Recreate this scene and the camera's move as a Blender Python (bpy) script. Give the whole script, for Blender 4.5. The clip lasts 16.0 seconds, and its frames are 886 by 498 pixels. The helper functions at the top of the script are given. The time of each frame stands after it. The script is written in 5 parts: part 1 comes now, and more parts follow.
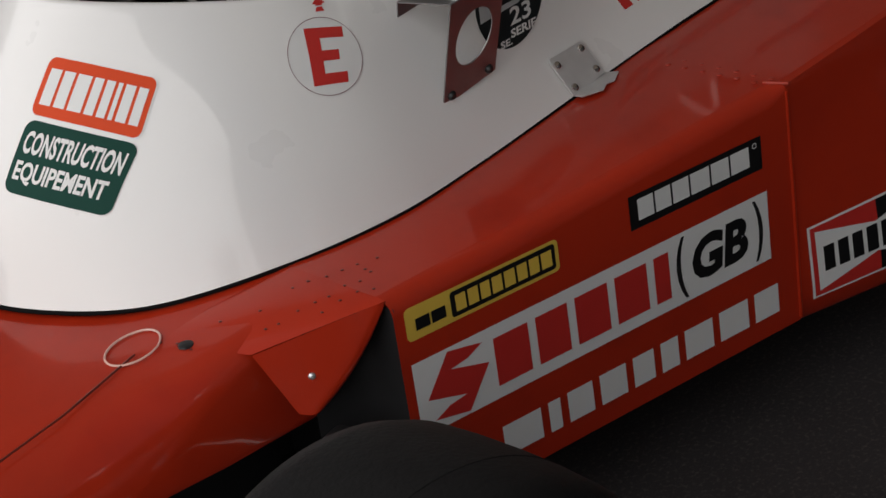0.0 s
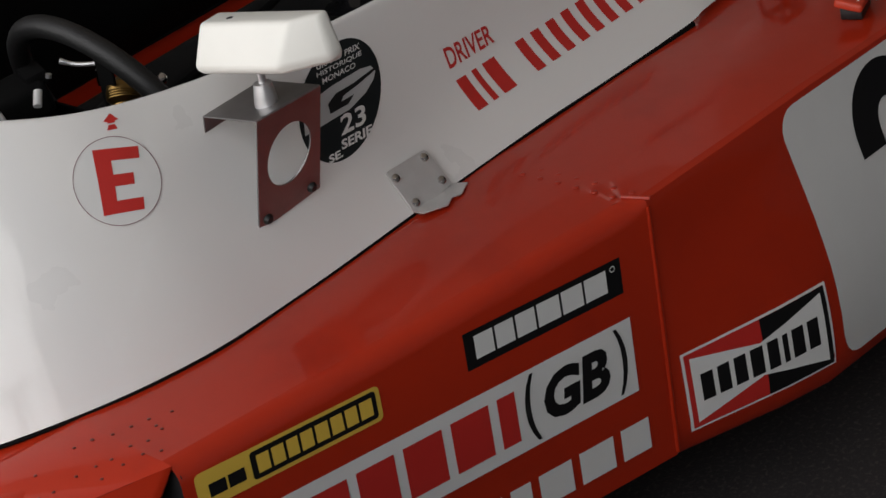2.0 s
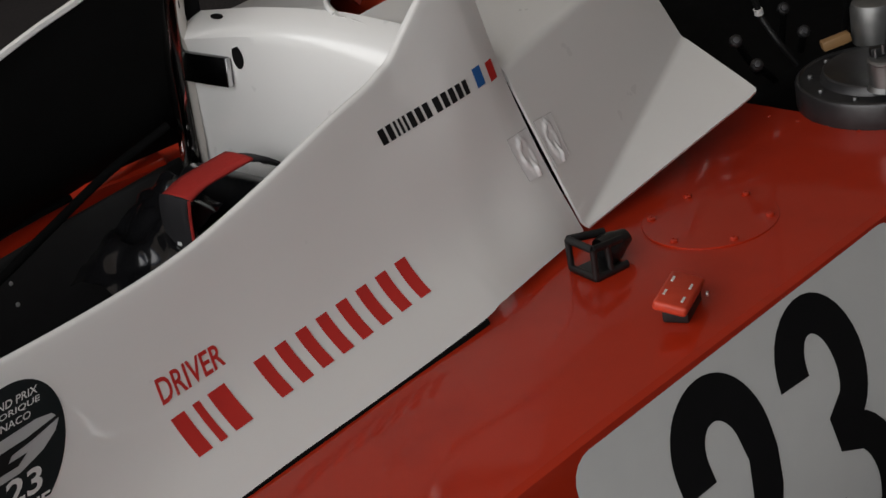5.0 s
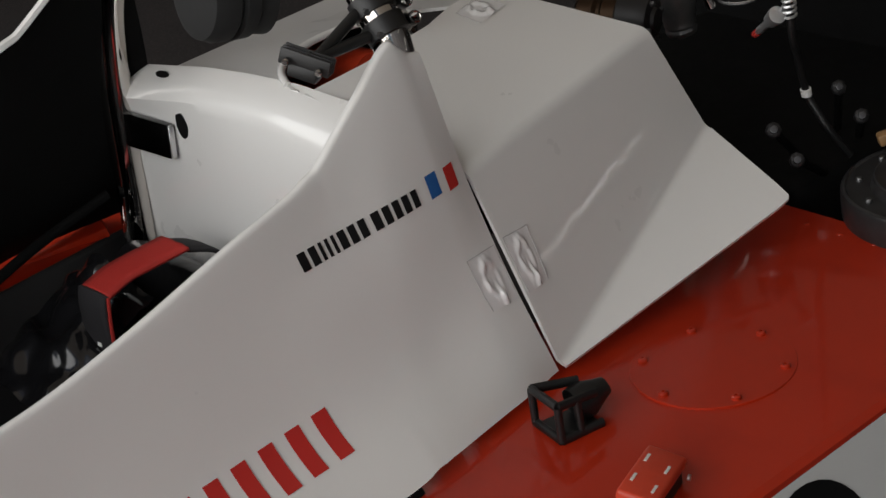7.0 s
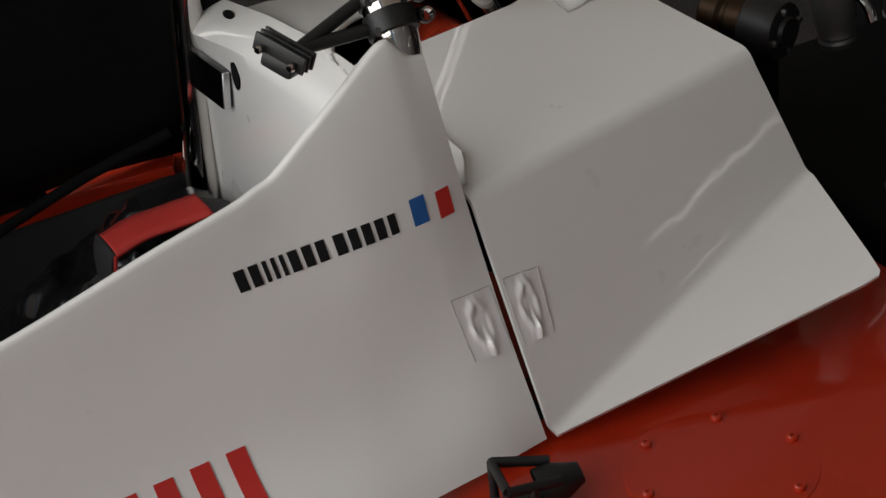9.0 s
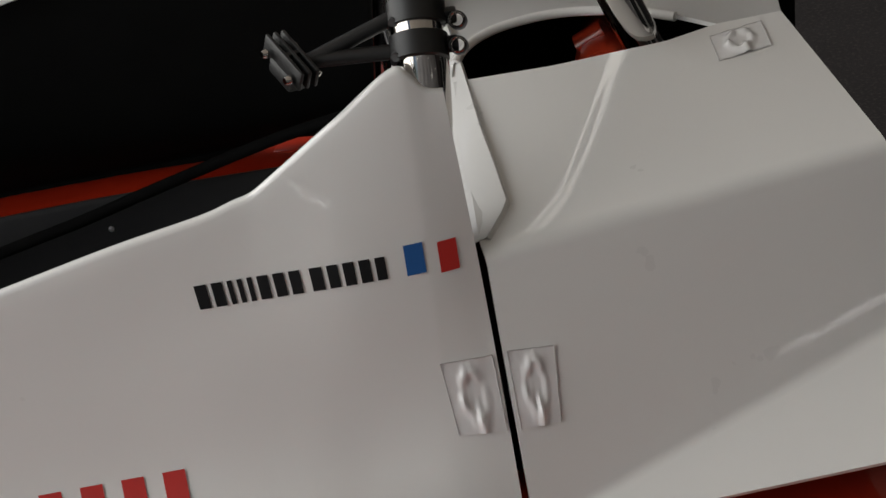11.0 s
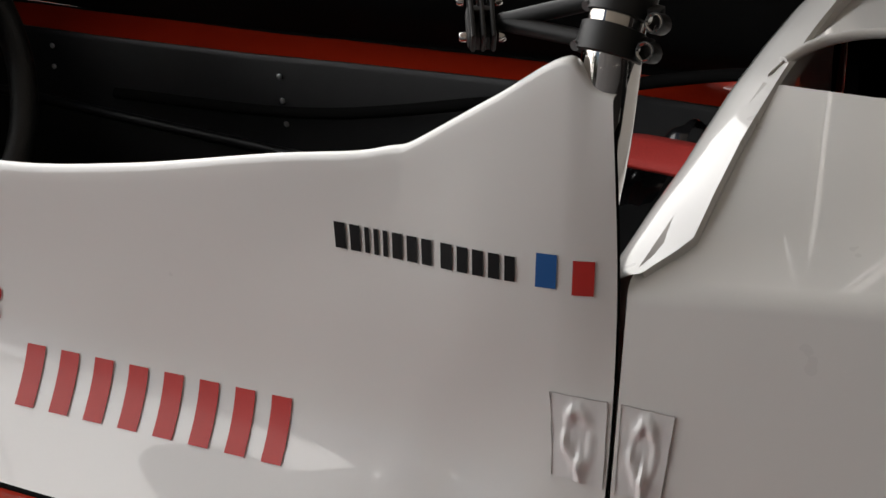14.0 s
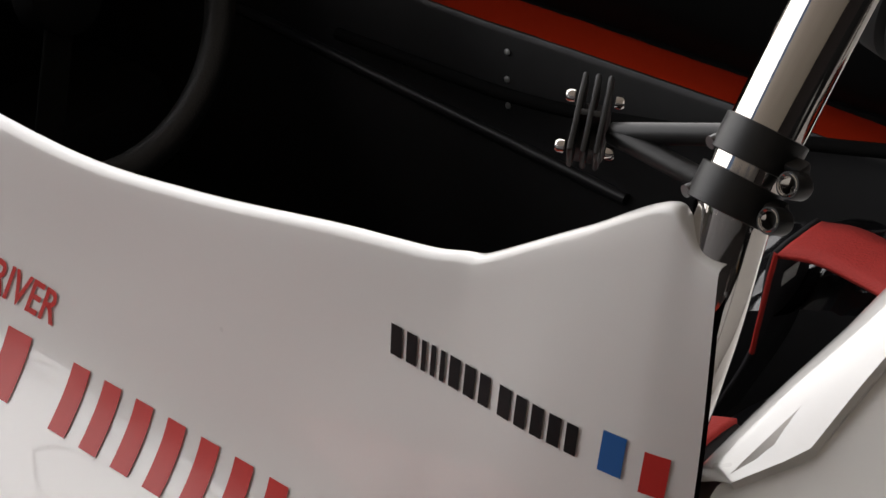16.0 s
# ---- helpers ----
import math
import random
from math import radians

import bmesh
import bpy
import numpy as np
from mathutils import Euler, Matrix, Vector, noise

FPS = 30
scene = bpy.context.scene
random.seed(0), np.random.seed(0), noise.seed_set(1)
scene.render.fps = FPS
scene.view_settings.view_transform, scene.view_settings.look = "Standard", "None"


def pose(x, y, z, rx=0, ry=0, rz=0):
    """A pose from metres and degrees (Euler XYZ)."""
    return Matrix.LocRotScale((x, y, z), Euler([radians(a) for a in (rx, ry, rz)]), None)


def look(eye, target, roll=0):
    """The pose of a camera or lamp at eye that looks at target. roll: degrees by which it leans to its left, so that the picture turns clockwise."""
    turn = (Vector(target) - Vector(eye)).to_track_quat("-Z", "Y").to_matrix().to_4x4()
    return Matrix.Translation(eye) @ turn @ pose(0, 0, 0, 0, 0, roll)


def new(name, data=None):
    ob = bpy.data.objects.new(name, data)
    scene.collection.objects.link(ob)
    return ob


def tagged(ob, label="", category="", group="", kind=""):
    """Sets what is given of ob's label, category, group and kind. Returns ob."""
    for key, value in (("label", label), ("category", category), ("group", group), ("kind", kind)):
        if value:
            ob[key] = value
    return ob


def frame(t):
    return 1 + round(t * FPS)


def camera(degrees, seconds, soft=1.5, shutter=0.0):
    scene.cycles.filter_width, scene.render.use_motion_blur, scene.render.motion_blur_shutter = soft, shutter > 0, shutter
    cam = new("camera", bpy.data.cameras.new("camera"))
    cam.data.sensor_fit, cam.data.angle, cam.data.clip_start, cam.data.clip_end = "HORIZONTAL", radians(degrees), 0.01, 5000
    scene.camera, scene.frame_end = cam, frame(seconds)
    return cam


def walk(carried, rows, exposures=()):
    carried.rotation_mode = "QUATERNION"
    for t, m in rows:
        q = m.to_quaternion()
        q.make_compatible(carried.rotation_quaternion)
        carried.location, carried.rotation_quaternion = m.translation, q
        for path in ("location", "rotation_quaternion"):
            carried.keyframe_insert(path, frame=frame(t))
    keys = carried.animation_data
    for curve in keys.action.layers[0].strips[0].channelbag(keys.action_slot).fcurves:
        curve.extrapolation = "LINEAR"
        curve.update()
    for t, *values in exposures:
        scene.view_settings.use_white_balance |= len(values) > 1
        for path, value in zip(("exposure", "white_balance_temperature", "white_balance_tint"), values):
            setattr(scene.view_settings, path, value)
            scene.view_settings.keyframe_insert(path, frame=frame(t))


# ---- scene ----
from mathutils.bvhtree import BVHTree

# ---- camera and walk ----
cam = camera(25.0, 16.0)
PATH = [
    (0, look((-2.0427, -2.0379, 1.5166), (-0.9537, -0.8611, 0.6987), -8.84)),
    (0.5, look((-1.9500, -2.0251, 1.4983), (-0.8509, -0.8519, 0.6886), -9.23)),
    (1, look((-1.8500, -2.0123, 1.4895), (-0.7550, -0.8330, 0.6830), -9.48)),
    (1.5, look((-1.7459, -2.0112, 1.4859), (-0.6643, -0.8182, 0.6815), -9.78)),
    (2, look((-1.6524, -1.9954, 1.4833), (-0.5756, -0.7981, 0.6790), -9.94)),
    (2.5, look((-1.5622, -1.9641, 1.4805), (-0.4804, -0.7696, 0.6785), -10.08)),
    (3, look((-1.4604, -1.9009, 1.4835), (-0.3632, -0.7167, 0.6873), -9.88)),
    (3.5, look((-1.3755, -1.8346, 1.4727), (-0.2522, -0.6671, 0.6884), -10.01)),
    (4, look((-1.2900, -1.7938, 1.4832), (-0.1595, -0.6413, 0.6870), -10.32)),
    (4.5, look((-1.1793, -1.7921, 1.4848), (-0.0457, -0.6203, 0.7221), -10.31)),
    (5, look((-1.0479, -1.8001, 1.4926), (0.0652, -0.6005, 0.7429), -9.92)),
    (5.2, look((-1.0033, -1.7847, 1.4866), (0.1051, -0.5835, 0.7327), -9.68)),
    (7.5, look((-0.4465, -1.6158, 1.4652), (0.4650, -0.2805, 0.6737), -9.34)),
    (8, look((-0.2997, -1.6494, 1.4465), (0.5013, -0.2390, 0.6659), -9.42)),
    (8.5, look((-0.2017, -1.6338, 1.4411), (0.5239, -0.2003, 0.6297), -8.37)),
    (9, look((-0.1086, -1.5942, 1.4599), (0.5394, -0.1525, 0.5987), -6.54)),
    (9.2, look((-0.0590, -1.6136, 1.4333), (0.5410, -0.1343, 0.6016), -6.67)),
    (11.3, look((0.5044, -1.5462, 1.4133), (0.4840, 0.0308, 0.5458), -5.63)),
    (11.5, look((0.5295, -1.5618, 1.3755), (0.4754, 0.0374, 0.5511), -5.18)),
    (12, look((0.6224, -1.5065, 1.3939), (0.4319, 0.0680, 0.5426), -4.65)),
    (12.5, look((0.7048, -1.4373, 1.4036), (0.3742, 0.0937, 0.5165), -4.21)),
    (13, look((0.7832, -1.3695, 1.4052), (0.3081, 0.1117, 0.4995), -4.04)),
    (13.5, look((0.8655, -1.3093, 1.4128), (0.2431, 0.1093, 0.4963), -3.92)),
    (14, look((0.9536, -1.2408, 1.4126), (0.1858, 0.0768, 0.4562), -3.96)),
    (14.5, look((0.9989, -1.1583, 1.4157), (0.1245, 0.0643, 0.4253), -3.93)),
    (15, look((0.9942, -1.0578, 1.4045), (0.0454, 0.0937, 0.3977), -3.46)),
    (15.5, look((0.9658, -0.9641, 1.3992), (-0.0184, 0.1326, 0.3655), -2.37)),
    (16, look((0.9362, -0.8778, 1.3972), (-0.0794, 0.1652, 0.3386), -1.31)),
]
walk(cam, PATH, [(0, -1.44, 6650, 11), (1.5, -1.22, 6600, 11), (3, -1.08, 6600, 11), (5, -0.92, 6600, 10), (8, -0.88, 6650, 9), (12, -0.72, 6650, 8), (14, -0.66, 6700, 10), (16, -0.58, 6700, 12)])

# ---- world and light ----
world = bpy.data.worlds.new("world")
scene.world = world
world.use_nodes = True
wn = world.node_tree.nodes
sky = wn.new("ShaderNodeTexSky")
sky.sky_type, sky.sun_disc = "NISHITA", False
sky.sun_elevation, sky.sun_rotation = radians(48), radians(27)
sky.dust_density, sky.ozone_density = 6.0, 0.3
wn["Background"].inputs["Strength"].default_value = 0.15
world.node_tree.links.new(sky.outputs[0], wn["Background"].inputs["Color"])


def lamp(name, kind, energy, m, size=1.0, size_y=None, color=(1, 1, 1)):
    d = bpy.data.lights.new(name, kind)
    d.energy, d.color = energy, color
    if kind == "AREA":
        d.shape, d.size, d.size_y = "RECTANGLE", size, size_y or size
    ob = new(name, d)
    ob.matrix_world = m
    return ob


sun = lamp("sun", "SUN", 4.0, look((3.5, 7, 8.5), (0, 0, 0)), color=(1.0, 0.95, 0.88))
sun.data.angle = radians(0.6)
# daylight that falls through the open front of the awning and round its near corner
lamp("daylight_front", "AREA", 540, look((-3.3, 0.2, 2.3), (0, 0.2, 1.5)), 9.6, 4.0, (1.0, 0.99, 0.98))
# added strip lamps behind the near cloth's narrow gaps, for bright lines in the paint
lamp("slit_lamp", "AREA", 13.0, look((2.35, -3.50, 1.13), (2.35, 0, 1.13)), 6.9, 0.12, (1.0, 1.0, 0.98))
lamp("slit_lamp", "AREA", 10.0, look((-0.15, -3.50, 2.10), (-0.15, 0, 2.10), 17), 2.1, 0.36, (1.0, 1.0, 0.98))
lamp("slit_lamp", "AREA", 13.0, look((2.95, -3.50, 2.36), (2.95, 0, 2.36), 20), 2.7, 0.42, (1.0, 1.0, 0.98))


# ---- materials ----
def material(name, color, rough=0.5, metal=0.0, coat=0.0, grain=0.0, grain_scale=30.0, bump=0.0, bump_scale=200.0, stain=None,
             stain_scale=4.0, stain_amount=0.0, stretch=(1, 1, 1), rough_var=0.0, spec=0.5, coat_rough=0.05):
    m = bpy.data.materials.new(name)
    m.use_nodes = True
    n, l = m.node_tree.nodes, m.node_tree.links
    b = n["Principled BSDF"]
    b.inputs["Roughness"].default_value = rough
    b.inputs["Metallic"].default_value = metal
    b.inputs["Coat Weight"].default_value = coat
    b.inputs["Coat Roughness"].default_value = coat_rough
    b.inputs["Specular IOR Level"].default_value = spec
    b.inputs["Base Color"].default_value = (*color, 1)
    tc = n.new("ShaderNodeTexCoord")
    mp = n.new("ShaderNodeMapping")
    mp.inputs["Scale"].default_value = stretch
    l.new(tc.outputs["Object"], mp.inputs["Vector"])

    def noise_node(scale, detail=4.0):
        t = n.new("ShaderNodeTexNoise")
        t.inputs["Scale"].default_value, t.inputs["Detail"].default_value = scale, detail
        l.new(mp.outputs[0], t.inputs["Vector"])
        return t

    out = None
    if grain:
        t = noise_node(grain_scale)
        mix = n.new("ShaderNodeMix")
        mix.data_type = "RGBA"
        mix.inputs[6].default_value = (*[c * (1 - grain) for c in color], 1)
        mix.inputs[7].default_value = (*[min(1, c * (1 + grain)) for c in color], 1)
        l.new(t.outputs["Fac"], mix.inputs[0])
        out = mix.outputs[2]
    if stain_amount:
        t = noise_node(stain_scale, 6.0)
        ramp = n.new("ShaderNodeMapRange")
        ramp.inputs[1].default_value, ramp.inputs[2].default_value = 0.52, 0.75
        ramp.inputs[4].default_value = stain_amount
        l.new(t.outputs["Fac"], ramp.inputs[0])
        mix = n.new("ShaderNodeMix")
        mix.data_type = "RGBA"
        mix.inputs[6].default_value = (*color, 1)
        if out:
            l.new(out, mix.inputs[6])
        mix.inputs[7].default_value = (*(stain or color), 1)
        l.new(ramp.outputs[0], mix.inputs[0])
        out = mix.outputs[2]
    if out:
        l.new(out, b.inputs["Base Color"])
    if rough_var:
        t = noise_node(stain_scale * 3)
        ramp = n.new("ShaderNodeMapRange")
        ramp.inputs[3].default_value, ramp.inputs[4].default_value = max(0, rough - rough_var), rough + rough_var
        l.new(t.outputs["Fac"], ramp.inputs[0])
        l.new(ramp.outputs[0], b.inputs["Roughness"])
    if bump:
        t = noise_node(bump_scale, 3.0)
        bp = n.new("ShaderNodeBump")
        bp.inputs["Strength"].default_value, bp.inputs["Distance"].default_value = bump, 0.002
        l.new(t.outputs["Fac"], bp.inputs["Height"])
        l.new(bp.outputs[0], b.inputs["Normal"])
    return m


RED = material("red_paint", (0.41, 0.024, 0.0065), 0.36, coat=0.55, coat_rough=0.06, spec=0.15, grain=0.06, grain_scale=3, bump=0.18, bump_scale=7, rough_var=0.08,
               stain=(0.24, 0.012, 0.005), stain_scale=9, stain_amount=0.38)
WHITE = material("white_paint", (0.80, 0.79, 0.765), 0.30, coat=1.0, coat_rough=0.025, grain=0.025, grain_scale=4, bump=0.10, bump_scale=6, rough_var=0.08)
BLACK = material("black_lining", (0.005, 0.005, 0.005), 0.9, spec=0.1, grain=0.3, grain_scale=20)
TUB_BLACK = material("black_panel", (0.014, 0.0138, 0.0145), 0.42, spec=0.3, grain=0.2, grain_scale=40, rough_var=0.1, bump=0.1, bump_scale=20)
CHROME = material("polished_steel", (0.62, 0.59, 0.56), 0.07, metal=1.0, rough_var=0.04, stain_scale=12)
BRACKET = material("bracket_aluminium", (0.31, 0.30, 0.30), 0.48, metal=1.0, grain=0.14, grain_scale=40, rough_var=0.08)
DULL_STEEL = material("dull_steel", (0.16, 0.16, 0.16), 0.45, metal=0.9, grain=0.3, grain_scale=80)
ALU = material("brushed_aluminium", (0.72, 0.72, 0.72), 0.34, metal=0.85, grain=0.08, grain_scale=60, rough_var=0.1)
RUBBER = material("tyre_rubber", (0.008, 0.0078, 0.008), 0.66, spec=0.22, grain=0.35, grain_scale=60, bump=0.5, bump_scale=160, rough_var=0.1)
PLASTIC = material("black_plastic", (0.008, 0.008, 0.008), 0.45, grain=0.2, grain_scale=80, rough_var=0.1)
ASPHALT = material("dark_floor", (0.022, 0.019, 0.019), 0.85, grain=0.5, grain_scale=5, bump=0.6, bump_scale=300, stain=(0.11, 0.085, 0.08),
                   stain_scale=150, stain_amount=0.55)
DARK = material("dark_cloth", (0.030, 0.024, 0.024), 0.9, grain=0.3, grain_scale=12)
INK_RED = material("red_vinyl", (0.54, 0.026, 0.020), 0.42, coat=0.1, grain=0.05)
INK_BLACK = material("black_vinyl", (0.007, 0.007, 0.0075), 0.38, coat=0.08, spec=0.3, grain=0.1)
INK_WHITE = material("white_vinyl", (0.74, 0.74, 0.72), 0.3, coat=0.3, grain=0.03)
INK_YELLOW = material("yellow_vinyl", (0.72, 0.48, 0.07), 0.32, coat=0.3, grain=0.05)
INK_GREEN = material("green_vinyl", (0.006, 0.050, 0.036), 0.5, spec=0.12, grain=0.08)
INK_ORANGE = material("orange_vinyl", (0.70, 0.075, 0.022), 0.5, spec=0.12, grain=0.04)
INK_BLUE = material("blue_vinyl", (0.025, 0.115, 0.34), 0.45, spec=0.2, grain=0.05)


# ---- mesh helpers ----
def part(name, bm, mat, parent=None, label="", smooth=40, kind=""):
    bmesh.ops.recalc_face_normals(bm, faces=bm.faces)
    me = bpy.data.meshes.new(name)
    bm.to_mesh(me)
    bm.free()
    for p in me.polygons:
        p.use_smooth = smooth > 0
    if smooth > 0:
        me.set_sharp_from_angle(angle=radians(smooth))
    me.materials.append(mat)
    ob = new(name, me)
    if parent:
        ob.parent = parent
    return tagged(ob, label=label, kind=kind)


class BM:
    """bmesh maker"""

    @staticmethod
    def grid(rows, close_u=False):
        bm = bmesh.new()
        vs = [[bm.verts.new(p) for p in r] for r in rows]
        n = len(rows)
        for i in range(n if close_u else n - 1):
            a, b = vs[i], vs[(i + 1) % n]
            for j in range(len(a) - 1):
                bm.faces.new((a[j], a[j + 1], b[j + 1], b[j]))
        return bm

    @staticmethod
    def box(sx, sy, sz, m=Matrix(), bevel=0.0, seg=2):
        bm = bmesh.new()
        bmesh.ops.create_cube(bm, size=1, matrix=Matrix.Diagonal((sx, sy, sz, 1)))
        if bevel:
            bmesh.ops.bevel(bm, geom=bm.edges[:], offset=bevel, segments=seg, affect="EDGES", profile=0.5)
        bm.transform(m)
        return bm

    @staticmethod
    def tube(points, radius, sides=20, caps=True):
        """round bar through points; radius may be a list"""
        pts = [Vector(p) for p in points]
        rad = radius if isinstance(radius, (list, tuple)) else [radius] * len(pts)
        rows, up = [], None
        for i, p in enumerate(pts):
            d = (pts[min(i + 1, len(pts) - 1)] - pts[max(i - 1, 0)]).normalized()
            if up is None:
                up = d.orthogonal().normalized()
            up = (up - d * up.dot(d)).normalized()
            side = d.cross(up)
            rows.append([p + rad[i] * (math.cos(a) * up + math.sin(a) * side) for a in [2 * math.pi * k / sides for k in range(sides + 1)]])
        bm = BM.grid(rows)
        bmesh.ops.remove_doubles(bm, verts=bm.verts[:], dist=1e-6)
        if caps:
            bmesh.ops.holes_fill(bm, edges=[e for e in bm.edges if e.is_boundary], sides=0)
        return bm

    @staticmethod
    def lathe(profile, m=Matrix(), sides=32):
        """profile of (radius, height) turned round z"""
        rows = [[(r * math.cos(a), r * math.sin(a), h) for r, h in profile] for a in [2 * math.pi * k / sides for k in range(sides)]]
        bm = BM.grid(rows, close_u=True)
        bmesh.ops.remove_doubles(bm, verts=bm.verts[:], dist=1e-6)
        bm.transform(m)
        return bm

    @staticmethod
    def join(*bms):
        out = bmesh.new()
        for b in bms:
            me = bpy.data.meshes.new("tmp")
            b.to_mesh(me)
            out.from_mesh(me)
            b.free()
            bpy.data.meshes.remove(me)
        return out


def smooth_line(pts, n):
    """n points along a Catmull-Rom line through pts"""
    p = np.array(pts, float)
    p = np.vstack([2 * p[0] - p[1], p, 2 * p[-1] - p[-2]])
    out = []
    for t in np.linspace(0, len(p) - 3 - 1e-6, n):
        i, f = int(t), t - int(t)
        a, b, c, d = p[i : i + 4]
        out.append(0.5 * (2 * b + (c - a) * f + (2 * a - 5 * b + 4 * c - d) * f**2 + (3 * b - a - 3 * c + d) * f**3))
    return np.array(out)


def even_line(pts, n):
    """n points along a centripetal Catmull-Rom line, which keeps calm where points crowd"""
    p = np.array(pts, float)
    p = np.vstack([2 * p[0] - p[1], p, 2 * p[-1] - p[-2]])
    k = np.concatenate([[0], np.cumsum(np.maximum(np.linalg.norm(np.diff(p, axis=0), axis=1), 1e-6) ** 0.5)])
    out = []
    for t in np.linspace(0, len(p) - 3 - 1e-6, n):
        i, f = int(t), t - int(t)
        t0, t1, t2, t3 = k[i : i + 4]
        a, b, c, d = p[i : i + 4]
        q = t1 + (t2 - t1) * f
        e = (t1 - q) / (t1 - t0) * a + (q - t0) / (t1 - t0) * b
        g = (t2 - q) / (t2 - t1) * b + (q - t1) / (t2 - t1) * c
        h = (t3 - q) / (t3 - t2) * c + (q - t2) / (t3 - t2) * d
        u = (t2 - q) / (t2 - t0) * e + (q - t0) / (t2 - t0) * g
        v = (t3 - q) / (t3 - t1) * g + (q - t1) / (t3 - t1) * h
        out.append((t2 - q) / (t2 - t1) * u + (q - t1) / (t2 - t1) * v)
    return np.array(out)


def empty(name, at=(0, 0, 0)):
    ob = new(name)
    ob.location = at
    ob.empty_display_size = 0.1
    return ob

# ---- setting ----
bm = BM.box(160, 160, 0.2, pose(0, 0, -0.1))
tagged(part("ground", bm, ASPHALT, smooth=0), "dark grey asphalt floor with faint specks", "floor", kind="structure")
tagged(part("wall_back", BM.box(9.0, 0.12, 3.2, pose(1.6, 4.2, 1.6)), DARK, smooth=0), "dark cloth back wall of the awning", "wall", kind="structure")
tagged(part("wall_rear", BM.box(0.12, 7.8, 3.2, pose(6.0, 0.4, 1.6)), DARK, smooth=0), "dark cloth end wall of the awning", "wall", kind="structure")
CLOTH = material("awning_cloth", (0.55, 0.51, 0.48), 0.9, grain=0.08, grain_scale=3)
cn, cl = CLOTH.node_tree.nodes, CLOTH.node_tree.links
glow = cn.new("ShaderNodeBsdfTranslucent")
glow.inputs["Color"].default_value = (0.64, 0.59, 0.49, 1)
blend = cn.new("ShaderNodeMixShader")
blend.inputs[0].default_value = 0.14
cl.new(cn["Principled BSDF"].outputs[0], blend.inputs[1])
cl.new(glow.outputs[0], blend.inputs[2])
cl.new(blend.outputs[0], cn["Material Output"].inputs["Surface"])
rows = []
for x in np.linspace(-1.05, 6.1, 23):
    rows.append([(x, y, 3.02 - 0.05 * abs(math.sin(math.pi * (x + 1.05) / 1.7875)) - 0.04 * math.sin(math.pi * (y + 3.4) / 7.6)) for y in np.linspace(-3.4, 4.2, 15)])
tagged(part("ceiling", BM.grid(rows), CLOTH), "pale translucent awning cloth overhead, lit by the sun", "ceiling", kind="structure")

# unseen near cloth added for reflections: a low gap, and a crooked seam higher up
def ramp_up(x, a, b, soft=0.15):
    """one between a and b, falling to nought beyond them"""
    return max(0.0, min(1.0, (x - a) / soft, (b - x) / soft))


def low_gap(x):
    mid = 1.125 + 0.010 * math.sin(2.1 * x) + 0.008 * math.sin(5.3 * x + 1) + 0.005 * math.sin(17.0 * x)
    mid += 0.006 * math.sin(31.0 * x) + 0.004 * math.sin(57.0 * x + 1.0)
    w = 0.0065 * (ramp_up(x, 2.2, 3.05) + ramp_up(x, 3.35, 5.3)) + 0.006 * ramp_up(x, -0.45, -0.10)
    return mid, w * (0.9 + 0.3 * math.sin(9.0 * x) * math.sin(3.7 * x))


def high_gap(x):
    mid = float(np.interp(x, [-1.1, -0.80, -0.27, 0.12, 0.76, 1.83, 2.4, 2.85, 3.35, 4.1], [1.76, 1.86, 2.24, 2.26, 2.37, 1.86, 2.06, 2.46, 2.66, 2.76]))
    mid += 0.020 * math.sin(8.0 * x) + 0.012 * math.sin(19.0 * x + 0.7)
    w = 0.017 * ramp_up(x, -1.08, 0.78) + 0.011 * ramp_up(x, 1.83, 4.1)
    return mid, w * (0.7 + 0.5 * math.sin(7.0 * x + 1.0) * math.sin(4.1 * x))


bm = bmesh.new()
last = None
for x in np.linspace(-1.1, 6.0, 520):
    (m1, w1), (m2, w2) = low_gap(x), high_gap(x)
    levels = [0.0, 0.6, m1 - w1, m1 + w1, 0.5 * (m1 + m2), m2 - w2, m2 + w2, 2.99]
    row = [bm.verts.new((x, -3.40 + 0.02 * math.sin(7 * x) * math.sin(z), z)) for z in levels]
    for j in range(7 if last else 0):
        if j not in (2, 5) or (w1 if j == 2 else w2) < 1e-5:
            bm.faces.new((last[j], row[j], row[j + 1], last[j + 1]))
    last = row
SIDE_CLOTH = material("grey_side_cloth", (0.30, 0.30, 0.31), 0.9, grain=0.15, grain_scale=6)
tagged(part("wall_near_added", bm, SIDE_CLOTH), "unseen grey side cloth, added so that its narrow gaps streak the paint", "wall", kind="structure")

